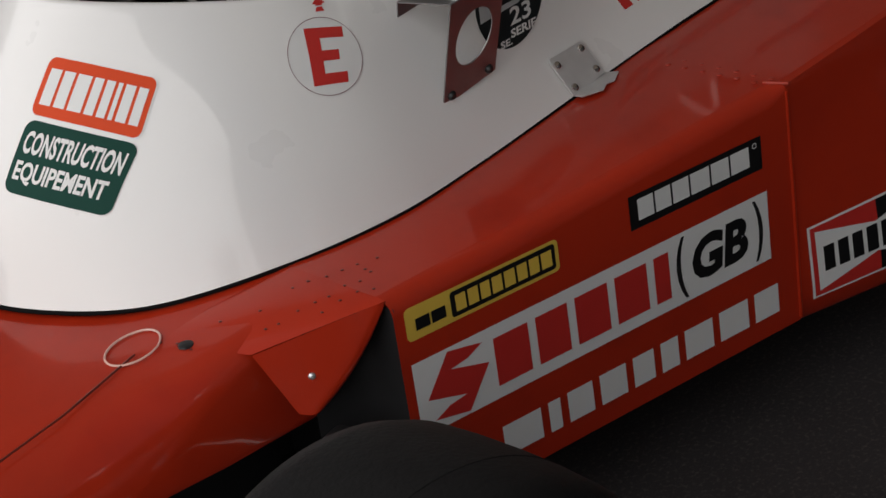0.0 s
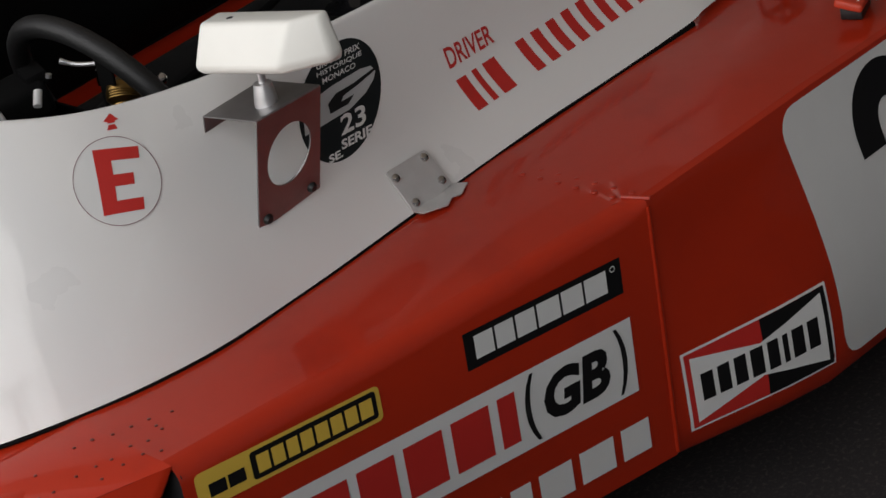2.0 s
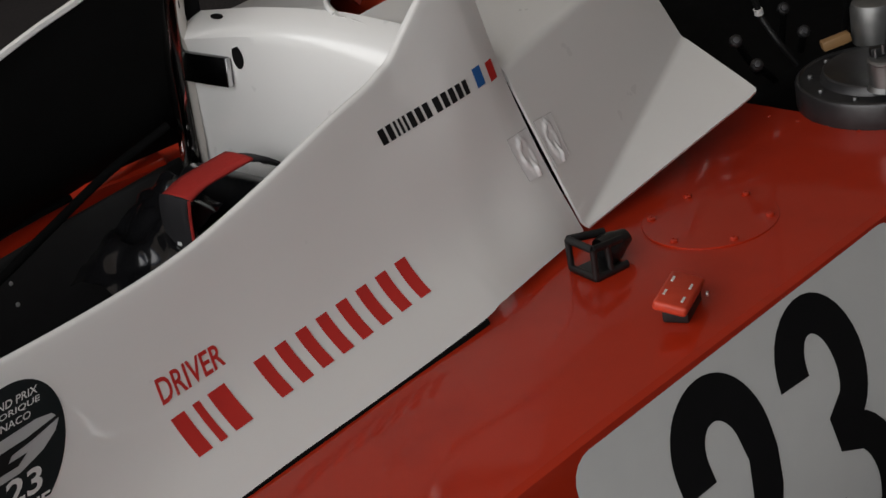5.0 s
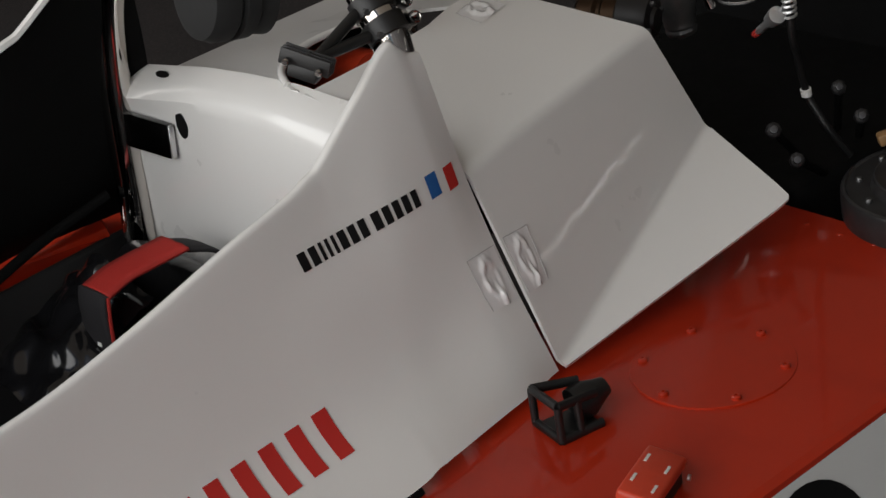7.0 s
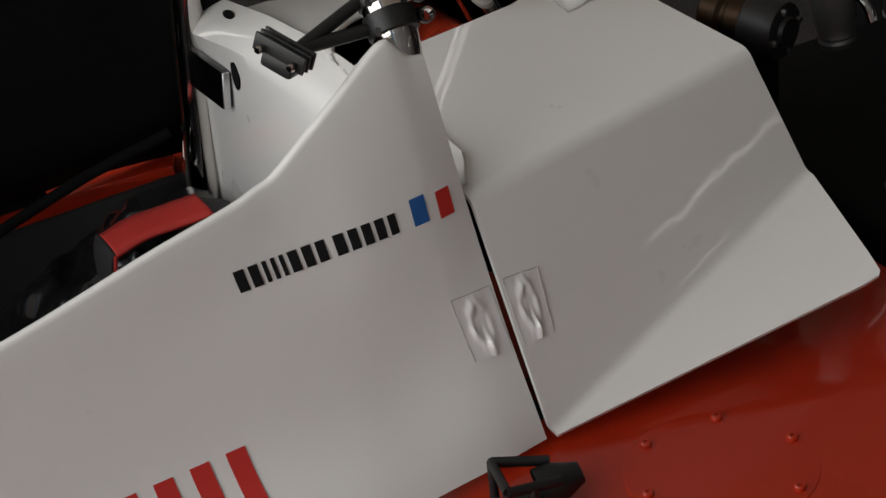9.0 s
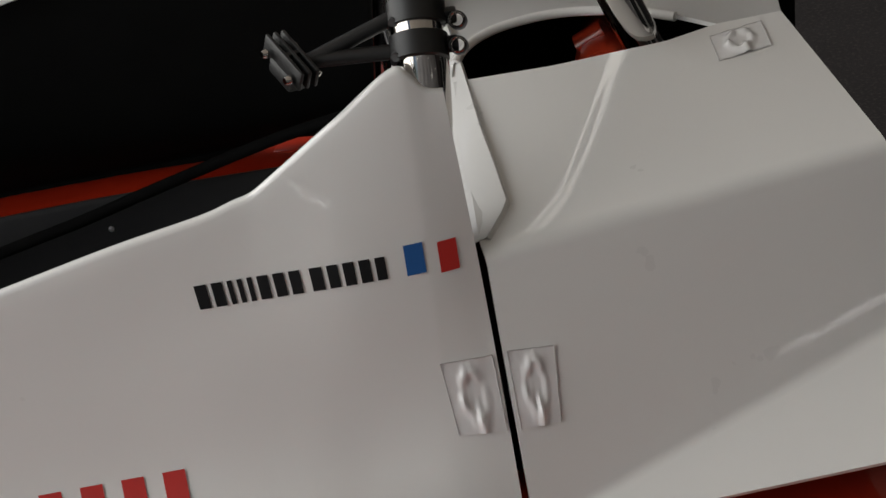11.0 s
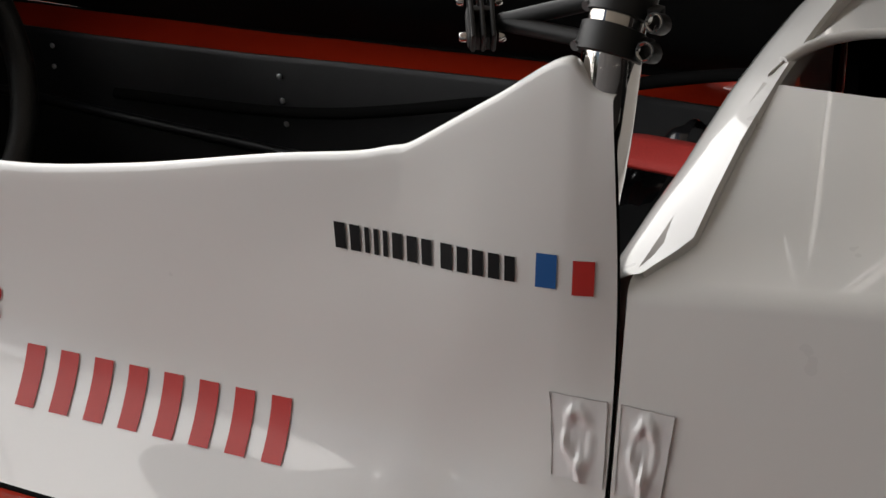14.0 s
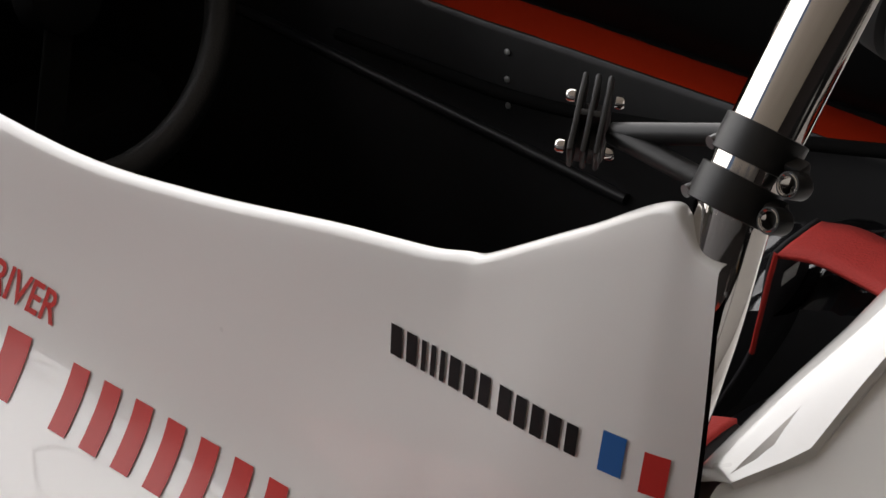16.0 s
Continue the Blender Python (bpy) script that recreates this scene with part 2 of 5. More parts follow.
# bare tree outside the open corner, mirrored in the glossy paint
BARK = material("grey_bark", (0.10, 0.085, 0.07), 0.9, grain=0.4, grain_scale=30, bump=0.6, bump_scale=60)
tree = tagged(empty("tree", (-2.55, -3.45, 0)), "bare grey tree outside the open corner of the awning", "tree")
rng_tree = random.Random(11)
trunk = BM.tube(smooth_line([(0, 0, 0), (0.03, 0.02, 0.7), (-0.02, 0.05, 1.4), (0.05, 0.02, 2.2), (0.03, 0.06, 3.2)], 18), [0.06 - 0.0028 * k for k in range(18)], 10)
part("trunk", trunk, BARK, tree)
limbs = []
for k in range(16):
    z0 = 1.0 + 0.13 * k
    a0 = rng_tree.uniform(0, 2 * math.pi)
    p, d, pts = Vector((0.02, 0.03, z0)), Vector((math.cos(a0), math.sin(a0), 0.35)), []
    for j in range(9):
        pts.append(p.copy())
        d = (d + Vector([rng_tree.uniform(-0.45, 0.45) for _ in range(3)])).normalized()
        p = p + d * 0.17
    limbs.append((pts, 0.015))
    for q in (3, 5, 7):
        p2, d2, sub = pts[q].copy(), Vector([rng_tree.uniform(-1, 1) for _ in range(3)]).normalized(), []
        for j in range(6):
            sub.append(p2.copy())
            d2 = (d2 + Vector([rng_tree.uniform(-0.5, 0.5) for _ in range(3)])).normalized()
            p2 = p2 + d2 * 0.10
        limbs.append((sub, 0.0065))
for pts, r in limbs:
    part("limb" if r > 0.01 else "twig", BM.tube(pts, [r * (1 - 0.8 * k / len(pts)) for k in range(len(pts))], 6), BARK, tree)

# unseen hedge added outside the open corner: blocks low daylight, mirrored low in the paint
LEAF = material("dark_hedge_leaves", (0.045, 0.060, 0.028), 0.6, grain=0.5, grain_scale=14)
rng_leaf = random.Random(7)
verts, faces = [], []
for k in range(4200):
    y = rng_leaf.uniform(-5.2, -2.7)
    top = 1.50 + 0.16 * math.sin(2.3 * y + 0.5) + 0.09 * math.sin(6.1 * y) + 0.05 * math.sin(15.0 * y)
    c = Vector((-2.95 + rng_leaf.gauss(0, 0.12), y, top * (1 - rng_leaf.random() ** 1.6)))
    u = Vector([rng_leaf.uniform(-1, 1) for _ in range(3)]).normalized() * 0.045
    v = u.orthogonal().normalized() * 0.022
    n0 = len(verts)
    verts += [c - u, c - 0.2 * u + v, c + u, c - 0.2 * u - v]
    faces.append((n0, n0 + 1, n0 + 2, n0 + 3))
me = bpy.data.meshes.new("hedge")
me.from_pydata(verts, [], faces)
me.materials.append(LEAF)
tagged(new("hedge", me), "unseen dark green hedge, added to block low daylight at the open corner", "hedge", kind="stuff")

# ---- racing car ----
car = tagged(empty("racing_car"), "red and white vintage open-wheel racing car standing on the floor", "racing car")

# red side panel, deck and footwell of the tub; mirrored on the far side
DECK_X = [-1.35, -0.90, -0.725, -0.40, -0.10, 0.20, 0.95]
DECK_Z = [0.352, 0.40, 0.432, 0.452, 0.476, 0.490, 0.503]


def deck_z(x):
    return float(np.interp(x, DECK_X, DECK_Z))


def outer(x):
    """plan line of the tub's upper side edge"""
    return float(np.interp(x, [-0.725, -0.40, -0.10, 0.10, 0.95], [0.512, 0.572, 0.628, 0.635, 0.640]))


def edge_r(x):
    """radius of the tub's upper edge; the front panel is rolled more softly"""
    return float(np.interp(x, [-0.125, -0.10], [0.024, 0.012]))


def tub_side(s):
    """flat front side panel from the front edge to the folded seam"""
    rows = []
    for x in list(np.linspace(-0.725, -0.13, 13)) + [-0.12, -0.11, -0.10]:
        y, zt = outer(x), deck_z(x)
        e = edge_r(x)
        rows.append([(x, s * (y - e * (1 - math.sin(a))), zt - e * (1 - math.cos(a))) for a in np.linspace(0, math.pi / 2, 7)] + [(x, s * y, 0.30), (x, s * y, 0.125),
                     (x, s * (y - 0.01), 0.118), (x, s * 0.30, 0.118)])
    return BM.grid(rows)


def tub_side_rear(s):
    """side panel behind the seam; it swells outwards below"""
    rows = []
    for x in [-0.10, -0.02, 0.06, 0.14, 0.22, 0.40, 0.60, 0.80, 0.93]:
        k = min(1, max(0, (x + 0.10) / 0.22))
        y, zt = outer(x), deck_z(x)
        y2 = y + 0.062 * k
        zb = float(np.interp(x, [-0.10, 0.2, 0.93], [0.118, 0.115, 0.11]))
        rows.append([(x, s * (y - 0.012), zt), (x, s * (y - 0.003), zt - 0.003), (x, s * y, zt - 0.012)] + [(x, s * (y + (y2 - y) * math.sin(0.5 * math.pi * q) ** 1.2), zt - 0.012 + (0.19 - zt + 0.012) * q) for q in (0.1, 0.2, 0.3, 0.4, 0.5, 0.6, 0.7, 0.8, 0.9, 1.0)]
                    + [(x, s * y2, 0.16), (x, s * (y2 - 0.004), zb + 0.008), (x, s * (y2 - 0.012), zb), (x, s * 0.30, zb)])
    return BM.grid(rows)


NEAR, FAR = -1, 1


def top_at(x, s):
    """height of the deck beside the cockpit; the far side climbs a little more"""
    return deck_z(x) + (float(np.interp(x, [-0.6, -0.15, 0.25, 0.5, 0.93], [-0.004, -0.007, 0.009, 0.016, 0.016])) if s > 0 else 0.0)


def tub_deck(s):
    rows = []
    for x in sorted(list(np.linspace(-0.725, 0.93, 34)) + [-0.125, -0.10]):
        y, z = outer(x), deck_z(x)
        yi = float(np.interp(x, [0.32, 0.36] if s < 0 else [0.50, 0.54], [0.333, 0.245]))
        rows.append([(x, s * (y - edge_r(x)), z), (x, s * (y - 0.10), z + 0.001), (x, s * (yi + 0.012), top_at(x, s) + 0.002), (x, s * yi, top_at(x, s))])
    rows.append([(0.935, p[1], p[2] - 0.012) for p in rows[-1]])
    return BM.grid(rows)


side_panel = part("side_panel", tub_side(NEAR), RED, car, "flat red painted aluminium side panel")
side_panel_rear = part("side_panel", tub_side_rear(NEAR), RED, car, "red painted side panel swelling outwards behind a folded seam")
deck = part("deck", tub_deck(NEAR), RED, car, "red painted aluminium deck with rivets")
part("side_panel", tub_side(FAR), RED, car)
part("side_panel", tub_side_rear(FAR), RED, car)
part("deck", tub_deck(FAR), RED, car)

# narrow footwell ahead of the side panels, with a rounded shoulder
rows = []
for x in np.linspace(-1.75, -0.60, 16):
    k = float(np.interp(x, [-1.75, -0.9, -0.6], [0.26, 0.395, 0.42]))
    zt = deck_z(x)
    half = [(x, -k + 0.05, 0.262), (x, -k + 0.004, 0.268), (x, -k, 0.278)]
    ry = float(np.interp(x, [-1.75, -1.05, -0.88], [0.10, 0.10, 0.030]))
    rz = float(np.interp(x, [-1.75, -1.05, -0.88], [zt - 0.280, zt - 0.280, 0.030]))
    half += [(x, -k + ry * (1 - math.cos(q * math.pi / 14)), zt - rz * (1 - math.sin(q * math.pi / 14))) for q in range(8)]
    rows.append(half + [(x, 0, zt + 0.004)] + [(a, -b, c) for a, b, c in reversed(half)])
footwell = part("footwell", BM.grid(rows), RED, car, "red footwell with rounded shoulders")
part("footwell_floor", BM.box(1.1, 0.56, 0.14, pose(-1.15, 0, 0.19), 0.02), TUB_BLACK, car, "dark underside of the footwell")
# slanted gusset that joins the side panel to the footwell
for s in (NEAR, FAR):
    zd = deck_z(-0.725)
    A, C, B = Vector((-0.724, s * 0.504, zd - 0.001)), Vector((-0.853, s * 0.4045, 0.3945)), Vector((-0.828, s * 0.438, 0.312))
    nrm = (C - A).cross(B - A)
    E1 = Vector((0, s * 0.500, 0.275))
    E1.x = A.x - (nrm.y * (E1.y - A.y) + nrm.z * (E1.z - A.z)) / nrm.x
    rows = []
    for k in range(13):
        v = k / 12
        a, w = C.lerp(B, v), min(1, 1.5 * v)
        mid = A.lerp(E1, 0.62).lerp(A.lerp(B, 0.5), 0.62)
        b = A.lerp(mid, v).lerp(mid.lerp(B + Vector((0.012, s * 0.012, -0.004)), v), v)
        rows.append([a.lerp(b, u) for u in (0, 0.25, 0.5, 0.75, 0.92)] + [b + Vector((dx * w, s * dy * w, 0)) for dx, dy in ((0.004, 0.001), (0.011, 0.001), (0.022, -0.004), (0.036, -0.016), (0.048, -0.035))])
    gs = part("gusset", BM.grid(rows), RED, car, smooth=60)
    # sheet that carries the deck over to the footwell
    top = [(-0.725, 0.330, zd - 0.001), (-0.725, 0.345, zd + 0.002), (-0.725, 0.412, zd + 0.001), (-0.725, outer(-0.725) - 0.024, zd), (-0.725, 0.504, zd - 0.001)]
    low = [(-0.90, 0.270, 0.3995), (-0.90, 0.290, 0.4005), (-0.884, 0.328, 0.3985), (-0.863, 0.383, 0.397), (-0.854, 0.4035, 0.3955)]
    rows = [[Vector((a[0] + (b[0] - a[0]) * v, s * (a[1] + (b[1] - a[1]) * v), a[2] + (b[2] - a[2]) * v + 0.004 * math.sin(math.pi * v) * max(0, 1 - abs(j - 2.0) / 2))) for j, (a, b) in enumerate(zip(top, low))]
            for v in [q / 12 for q in range(13)]]
    sheet = part("deck_front", BM.grid(rows), RED, car, smooth=60)
    if s == NEAR:
        deck_front = sheet
    # folded return sheet, coloured black instead of red for the deep shade behind the gusset
    rows = [[(-0.735 - 0.05 * k, s * (0.445 - 0.03 * k), z) for k in (1, 0.5, 0)] + [(-0.722, s * 0.470, z), (-0.722, s * 0.512, z)] for z in (0.13, 0.20, 0.28, 0.36, deck_z(-0.725) - 0.012)]
    part("return_shade", BM.grid(rows), TUB_BLACK, car, "panel folded in behind the gusset, black for the shade there")

# black cockpit walls and floor
for s in (NEAR, FAR):
    rows = [[(x, s * 0.345, top_at(x, s) - 0.001), (x, s * 0.333, top_at(x, s) + 0.001), (x, s * 0.328, top_at(x, s) - 0.004), (x, s * 0.318, 0.385), (x, s * 0.30, 0.36), (x, s * 0.28, 0.15)]
            for x in np.linspace(-0.725, 0.47, 12)]
    part("cockpit_wall", BM.grid(rows), TUB_BLACK, car, "black panel lining the cockpit, with rivets")
part("front_bulkhead", BM.box(0.01, 0.70, 0.30, pose(-0.722, 0, 0.275)), BLACK, car, "black bulkhead ahead of the pedals")
part("cockpit_floor", BM.box(1.25, 0.60, 0.02, pose(-0.13, 0, 0.14)), BLACK, car)

# white cockpit surround: stations of base, two mids and rim, from the near rear corner round the front
HALF = [
    [(0.527, -0.348, 0.5065), (0.521, -0.3025, 0.600), (0.513, -0.2680, 0.705), (0.501, -0.2440, 0.830)],
    [(0.500, -0.354, 0.5065), (0.498, -0.3065, 0.5953), (0.494, -0.2735, 0.7041), (0.488, -0.2435, 0.834)],
    [(0.486, -0.357, 0.5065), (0.485, -0.3080, 0.5925), (0.483, -0.2760, 0.7035), (0.479, -0.2425, 0.843)],
    [(0.475, -0.359, 0.5065), (0.475, -0.3090, 0.5902), (0.474, -0.2775, 0.703), (0.470, -0.2415, 0.850)],
    [(0.420, -0.368, 0.5065), (0.420, -0.3115, 0.578), (0.420, -0.2810, 0.700), (0.418, -0.247, 0.815)],
    [(0.378, -0.375, 0.5060), (0.378, -0.3135, 0.573), (0.378, -0.2815, 0.685), (0.377, -0.252, 0.786)],
    [(0.362, -0.3775, 0.5060), (0.362, -0.3138, 0.571), (0.362, -0.2815, 0.680), (0.362, -0.254, 0.7755)],
    [(0.352, -0.379, 0.5055), (0.352, -0.314, 0.5696), (0.352, -0.2815, 0.677), (0.352, -0.255, 0.7695)],
    [(0.340, -0.3805, 0.5055), (0.340, -0.3145, 0.568), (0.340, -0.2815, 0.674), (0.340, -0.256, 0.7660)],
    [(0.322, -0.3835, 0.5025), (0.322, -0.315, 0.566), (0.322, -0.282, 0.668), (0.322, -0.258, 0.760)],
    [(0.250, -0.386, 0.498), (0.250, -0.316, 0.5585), (0.250, -0.284, 0.645), (0.250, -0.262, 0.744)],
    [(0.120, -0.387, 0.4915), (0.120, -0.318, 0.553), (0.120, -0.287, 0.625), (0.120, -0.266, 0.710)],
    [(0.000, -0.387, 0.4865), (0.000, -0.322, 0.550), (0.000, -0.289, 0.615), (0.000, -0.269, 0.688)],
    [(-0.230, -0.389, 0.4705), (-0.230, -0.350, 0.523), (-0.230, -0.303, 0.605), (-0.230, -0.264, 0.679)],
    [(-0.430, -0.390, 0.4550), (-0.430, -0.357, 0.520), (-0.430, -0.306, 0.607), (-0.430, -0.252, 0.686)],
    [(-0.580, -0.384, 0.4470), (-0.575, -0.343, 0.530), (-0.570, -0.287, 0.630), (-0.565, -0.233, 0.703)],
    [(-0.730, -0.336, 0.4365), (-0.715, -0.291, 0.535), (-0.690, -0.235, 0.640), (-0.660, -0.180, 0.722)],
    [(-0.862, -0.236, 0.4180), (-0.827, -0.198, 0.540), (-0.780, -0.155, 0.645), (-0.725, -0.115, 0.735)],
    [(-0.930, -0.115, 0.412), (-0.890, -0.098, 0.542), (-0.830, -0.078, 0.650), (-0.760, -0.058, 0.742)],
    [(-0.955, 0.000, 0.410), (-0.912, 0.000, 0.543), (-0.848, 0.000, 0.652), (-0.772, 0.000, 0.745)],
]
FAR_HALF = [[(x, -y + 0.008 * k / 3, z + (0.012 + 0.032 * min(1, max(0, (x + 0.2) / 0.3))) * k / 3) for k, (x, y, z) in enumerate(st)] for st in reversed(HALF[:-1])]
FAR_HALF = [[(p[0], p[1], p[2] + (top_at(p[0], FAR) - deck_z(p[0]) if k == 0 else 0.0)) for k, p in enumerate(st)] for st in FAR_HALF]
STATIONS = HALF + FAR_HALF


def surround_grid(nu=300, nv=22):
    cols = [even_line([st[k] for st in STATIONS], nu) for k in range(4)]
    return [smooth_line([c[i] for c in cols], nv) for i in range(nu)]


SUR = surround_grid()
centre = Vector((-0.1, 0, 0))
rows, inner = [], []
for r in SUR:
    top, below = Vector(r[-1]), Vector(r[-2])
    up = (top - below).normalized()
    inward = Vector((centre.x - top.x if top.x < -0.45 else 0, -top.y, 0)).normalized()
    lip = [top - up * 0.0014 + inward * 0.0006, top - up * 0.0001 + inward * 0.0024, top + inward * 0.0060, top - up * 0.0012 + inward * 0.0092, top - up * 0.007 + inward * 0.0115]
    rows.append([Vector(p) for p in list(r)[:-1]] + [top - up * 0.0042] + lip)
    inner.append([lip[-1] - up * 0.001] + [Vector(p) + inward * 0.0045 for p in reversed(list(r)[:-2])])
surround = part("cockpit_surround", BM.grid(rows), WHITE, car, "glossy white fibreglass cockpit surround", smooth=50)
part("surround_lining", BM.grid(inner), BLACK, car, "matt black inside of the cockpit surround")

# white engine cover with folded facets
cover_pts = {
    "near": [(0.518, -0.264, 0.706), (0.5345, -0.345, 0.510), (0.862, -0.372, 0.560), (0.866, -0.255, 0.614), (0.832, -0.215, 0.733)],
}


def engine_cover(s):
    p = [Vector((x, y * -s, z)) for x, y, z in cover_pts["near"]]
    step, low, tip, cr, top = p
    bm = bmesh.new()

    def nearer(a, b, d):
        return a + (b - a).normalized() * d

    edge = [(0.518, -0.020, 0.736), (0.60, -0.022, 0.741), (0.70, -0.014, 0.748), (0.745, 0, 0.752), (0.80, 0, 0.757)]
    if s == FAR:
        edge = [(0.518, 0.010, 0.738), (0.522, -0.012, 0.740), (0.532, -0.034, 0.743), (0.547, -0.052, 0.745), (0.570, -0.064, 0.748), (0.607, -0.070, 0.751), (0.645, -0.066, 0.752), (0.685, -0.050, 0.753), (0.715, -0.028, 0.753), (0.745, 0, 0.752), (0.80, 0, 0.757)]
    edge = [Vector((x, y * -s, z)) for x, y, z in edge]

    def fold(p0, p1, inner, outer_, width):
        """rolled fold from p0 to p1 between two facets"""
        line = (p1 - p0).normalized()
        din, dout = [(d - line * d.dot(line)).normalized() for d in (inner - p0, outer_ - p0)]
        arcs = []
        for k in range(15):
            t = k / 14
            f, d = p0.lerp(p1, t), width(t)
            a0, a2 = f + din * d, f + dout * d
            arcs.append([bm.verts.new(a0.lerp(f, q).lerp(f.lerp(a2, q), q)) for q in [j / 8 for j in range(9)]])
        for r0, r1 in zip(arcs, arcs[1:]):
            for j in range(8):
                bm.faces.new((r0[j], r1[j], r1[j + 1], r0[j + 1]))
        return [r[0] for r in arcs], [r[-1] for r in arcs]

    corner = [nearer(tip, low, 0.020), nearer(tip, low, 0.010) * 0.5 + nearer(tip, cr, 0.004) * 0.5, nearer(tip, low, 0.003) * 0.5 + nearer(tip, cr, 0.012) * 0.5, nearer(tip, cr, 0.026)]
    up_in, up_out = fold(step, top, edge[2], low, lambda t: 0.011)
    low_in, low_out = fold(low, cr, step, tip, lambda t: 0.006)
    mid = [[a_ if v == 0 else b_ if v == 8 else bm.verts.new(a_.co.lerp(b_.co, v / 8)) for v in range(9)] for a_, b_ in zip(up_out, low_in)]
    for r0, r1 in zip(mid, mid[1:]):
        for v in range(8):
            bm.faces.new((r0[v], r1[v], r1[v + 1], r0[v + 1]))
    bm.faces.new((*reversed(low_out), *[bm.verts.new(q) for q in corner]))
    bm.faces.new((*reversed(up_in), *[bm.verts.new(q) for q in edge]))
    bmesh.ops.recalc_face_normals(bm, faces=bm.faces[:])
    if sum(f.normal.z for f in bm.faces) < 0:
        bmesh.ops.reverse_faces(bm, faces=bm.faces[:])
    for f in bm.faces:
        f.smooth = len(f.verts) < 8 or f.calc_center_median().z > 0.70
    bm.normal_update()
    # inner skin and cut edge of the sheet, each with corners of its own
    sheet, border = bm.faces[:], [e for e in bm.edges if e.is_boundary]
    deep = {v: v.co - v.normal * 0.004 for v in bm.verts[:]}
    inner = {v: bm.verts.new(co) for v, co in deep.items()}
    for f in sheet:
        bm.faces.new([inner[v] for v in reversed(f.verts)])
    for e in border:
        a_, b_ = e.verts
        bm.faces.new([bm.verts.new(co) for co in (a_.co, b_.co, deep[b_], deep[a_])])
    return bm


for s in (NEAR, FAR):
    shell = engine_cover(s)
    soft = [f.smooth for f in shell.faces]
    cover = part("engine_cover", shell, WHITE, car, "glossy white folded engine cover", smooth=0)
    for p, q in zip(cover.data.polygons, soft):
        p.use_smooth = q
    cover_near = cover if s == NEAR else cover_near
    if s == FAR:
        rim = smooth_line([(0.522, 0.012, 0.738), (0.532, 0.034, 0.741), (0.547, 0.052, 0.743), (0.570, 0.064, 0.746), (0.607, 0.070, 0.749), (0.645, 0.066, 0.750), (0.685, 0.050, 0.751), (0.715, 0.028, 0.751)], 30)
        part("opening_lip", BM.tube(rim, 0.0045, 10), WHITE, cover, "rolled white lip of the opening")

# white seat-back fairing with a rounded ledge on top
rows = []
for k in range(41):
    y = -0.250 + 0.541 * k / 40
    xf = float(np.interp(y, [-0.26, -0.10, 0.29], [0.487, 0.489, 0.470]))
    dp = float(np.interp(y, [-0.250, -0.212, -0.10, 0.29], [0.035, 0.054, 0.043, 0.044]))
    zr = float(np.interp(y, [-0.25, -0.21, -0.16, -0.08, 0, 0.08, 0.16, 0.29], [0.711, 0.719, 0.727, 0.735, 0.740, 0.738, 0.732, 0.714]))
    back = float(np.interp(y, [-0.10, 0.18, 0.29], [0, 0.014, 0.018]))
    rows.append([(xf - 0.016 + back, y, 0.30), (xf - 0.011 + back, y, zr - 0.11), (xf - 0.007 + back * 0.9, y, zr - 0.058), (xf - 0.003 + back * 0.45, y, zr - 0.038), (xf + 0.002, y, zr - 0.026), (xf + 0.009 * min(1, dp / 0.042), y, zr - 0.0175), (xf + 0.018 * min(1, dp / 0.042), y, zr - 0.0115),
                 (xf + dp * 0.75, y, zr - 0.004), (xf + dp, y, zr), (xf + dp + 0.0025, y, zr - 0.003), (xf + dp + 0.002, y, zr - 0.02)])
fairing = part("seat_fairing", BM.grid(rows), WHITE, car, "white bulkhead fairing with a rounded top ledge")

# roll hoop with a rear stay
near_leg = [(0.375, -0.244, 0.40), (0.425, -0.241, 0.55), (0.466, -0.236, 0.69), (0.484, -0.2315, 0.775), (0.489, -0.221, 0.835), (0.488, -0.205, 0.866)]
pts = smooth_line(near_leg + [(0.491, -0.140, 0.945), (0.492, -0.065, 1.015), (0.492, 0.0, 1.04)] + [(0.492, 0.068, 1.015), (0.491, 0.148, 0.945)] + [(0.488, 0.243, 0.866), (0.487, 0.264, 0.835), (0.481, 0.280, 0.775), (0.473, 0.286, 0.69), (0.464, 0.286, 0.55), (0.452, 0.284, 0.40)], 90)
hoop = part("roll_hoop", BM.tube(pts, 0.0192, 28), CHROME, car, "polished steel roll hoop")
part("hoop_stay", BM.tube([(0.70, 0.012, 0.70), (0.60, 0.008, 0.93), (0.50, 0.0, 1.05)], 0.0172, 24), CHROME, car)

# front wheel
wheel = part("wheel", BM.lathe([(0.06, -0.05), (0.15, -0.04), (0.165, -0.10), (0.165, 0.10), (0.15, 0.04), (0.06, 0.05)], pose(0, 0, 0, 90)), ALU, car)
wheel.location = (-1.08, -0.87, 0.262)
part("tyre", BM.lathe([(0.165, -0.12), (0.20, -0.132), (0.235, -0.128), (0.252, -0.115), (0.260, -0.09), (0.2630, -0.046), (0.264, 0.0), (0.2634, 0.0395), (0.2641, 0.0402), (0.2641, 0.0412), (0.2632, 0.042), (0.260, 0.09), (0.252, 0.115), (0.235, 0.128), (0.20, 0.132), (0.165, 0.12)],
     pose(0, 0, 0, 90), 72), RUBBER, wheel, "worn black slick racing tyre")

# ---- stickers and lettering ----
bpy.context.view_layer.update()


def tree_of(*obs):
    out = []
    for ob in obs:
        b = bmesh.new()
        b.from_mesh(ob.data)
        out.append(BVHTree.FromBMesh(b))
        b.free()
    return out


SKIN = tree_of(surround, side_panel, side_panel_rear, deck)


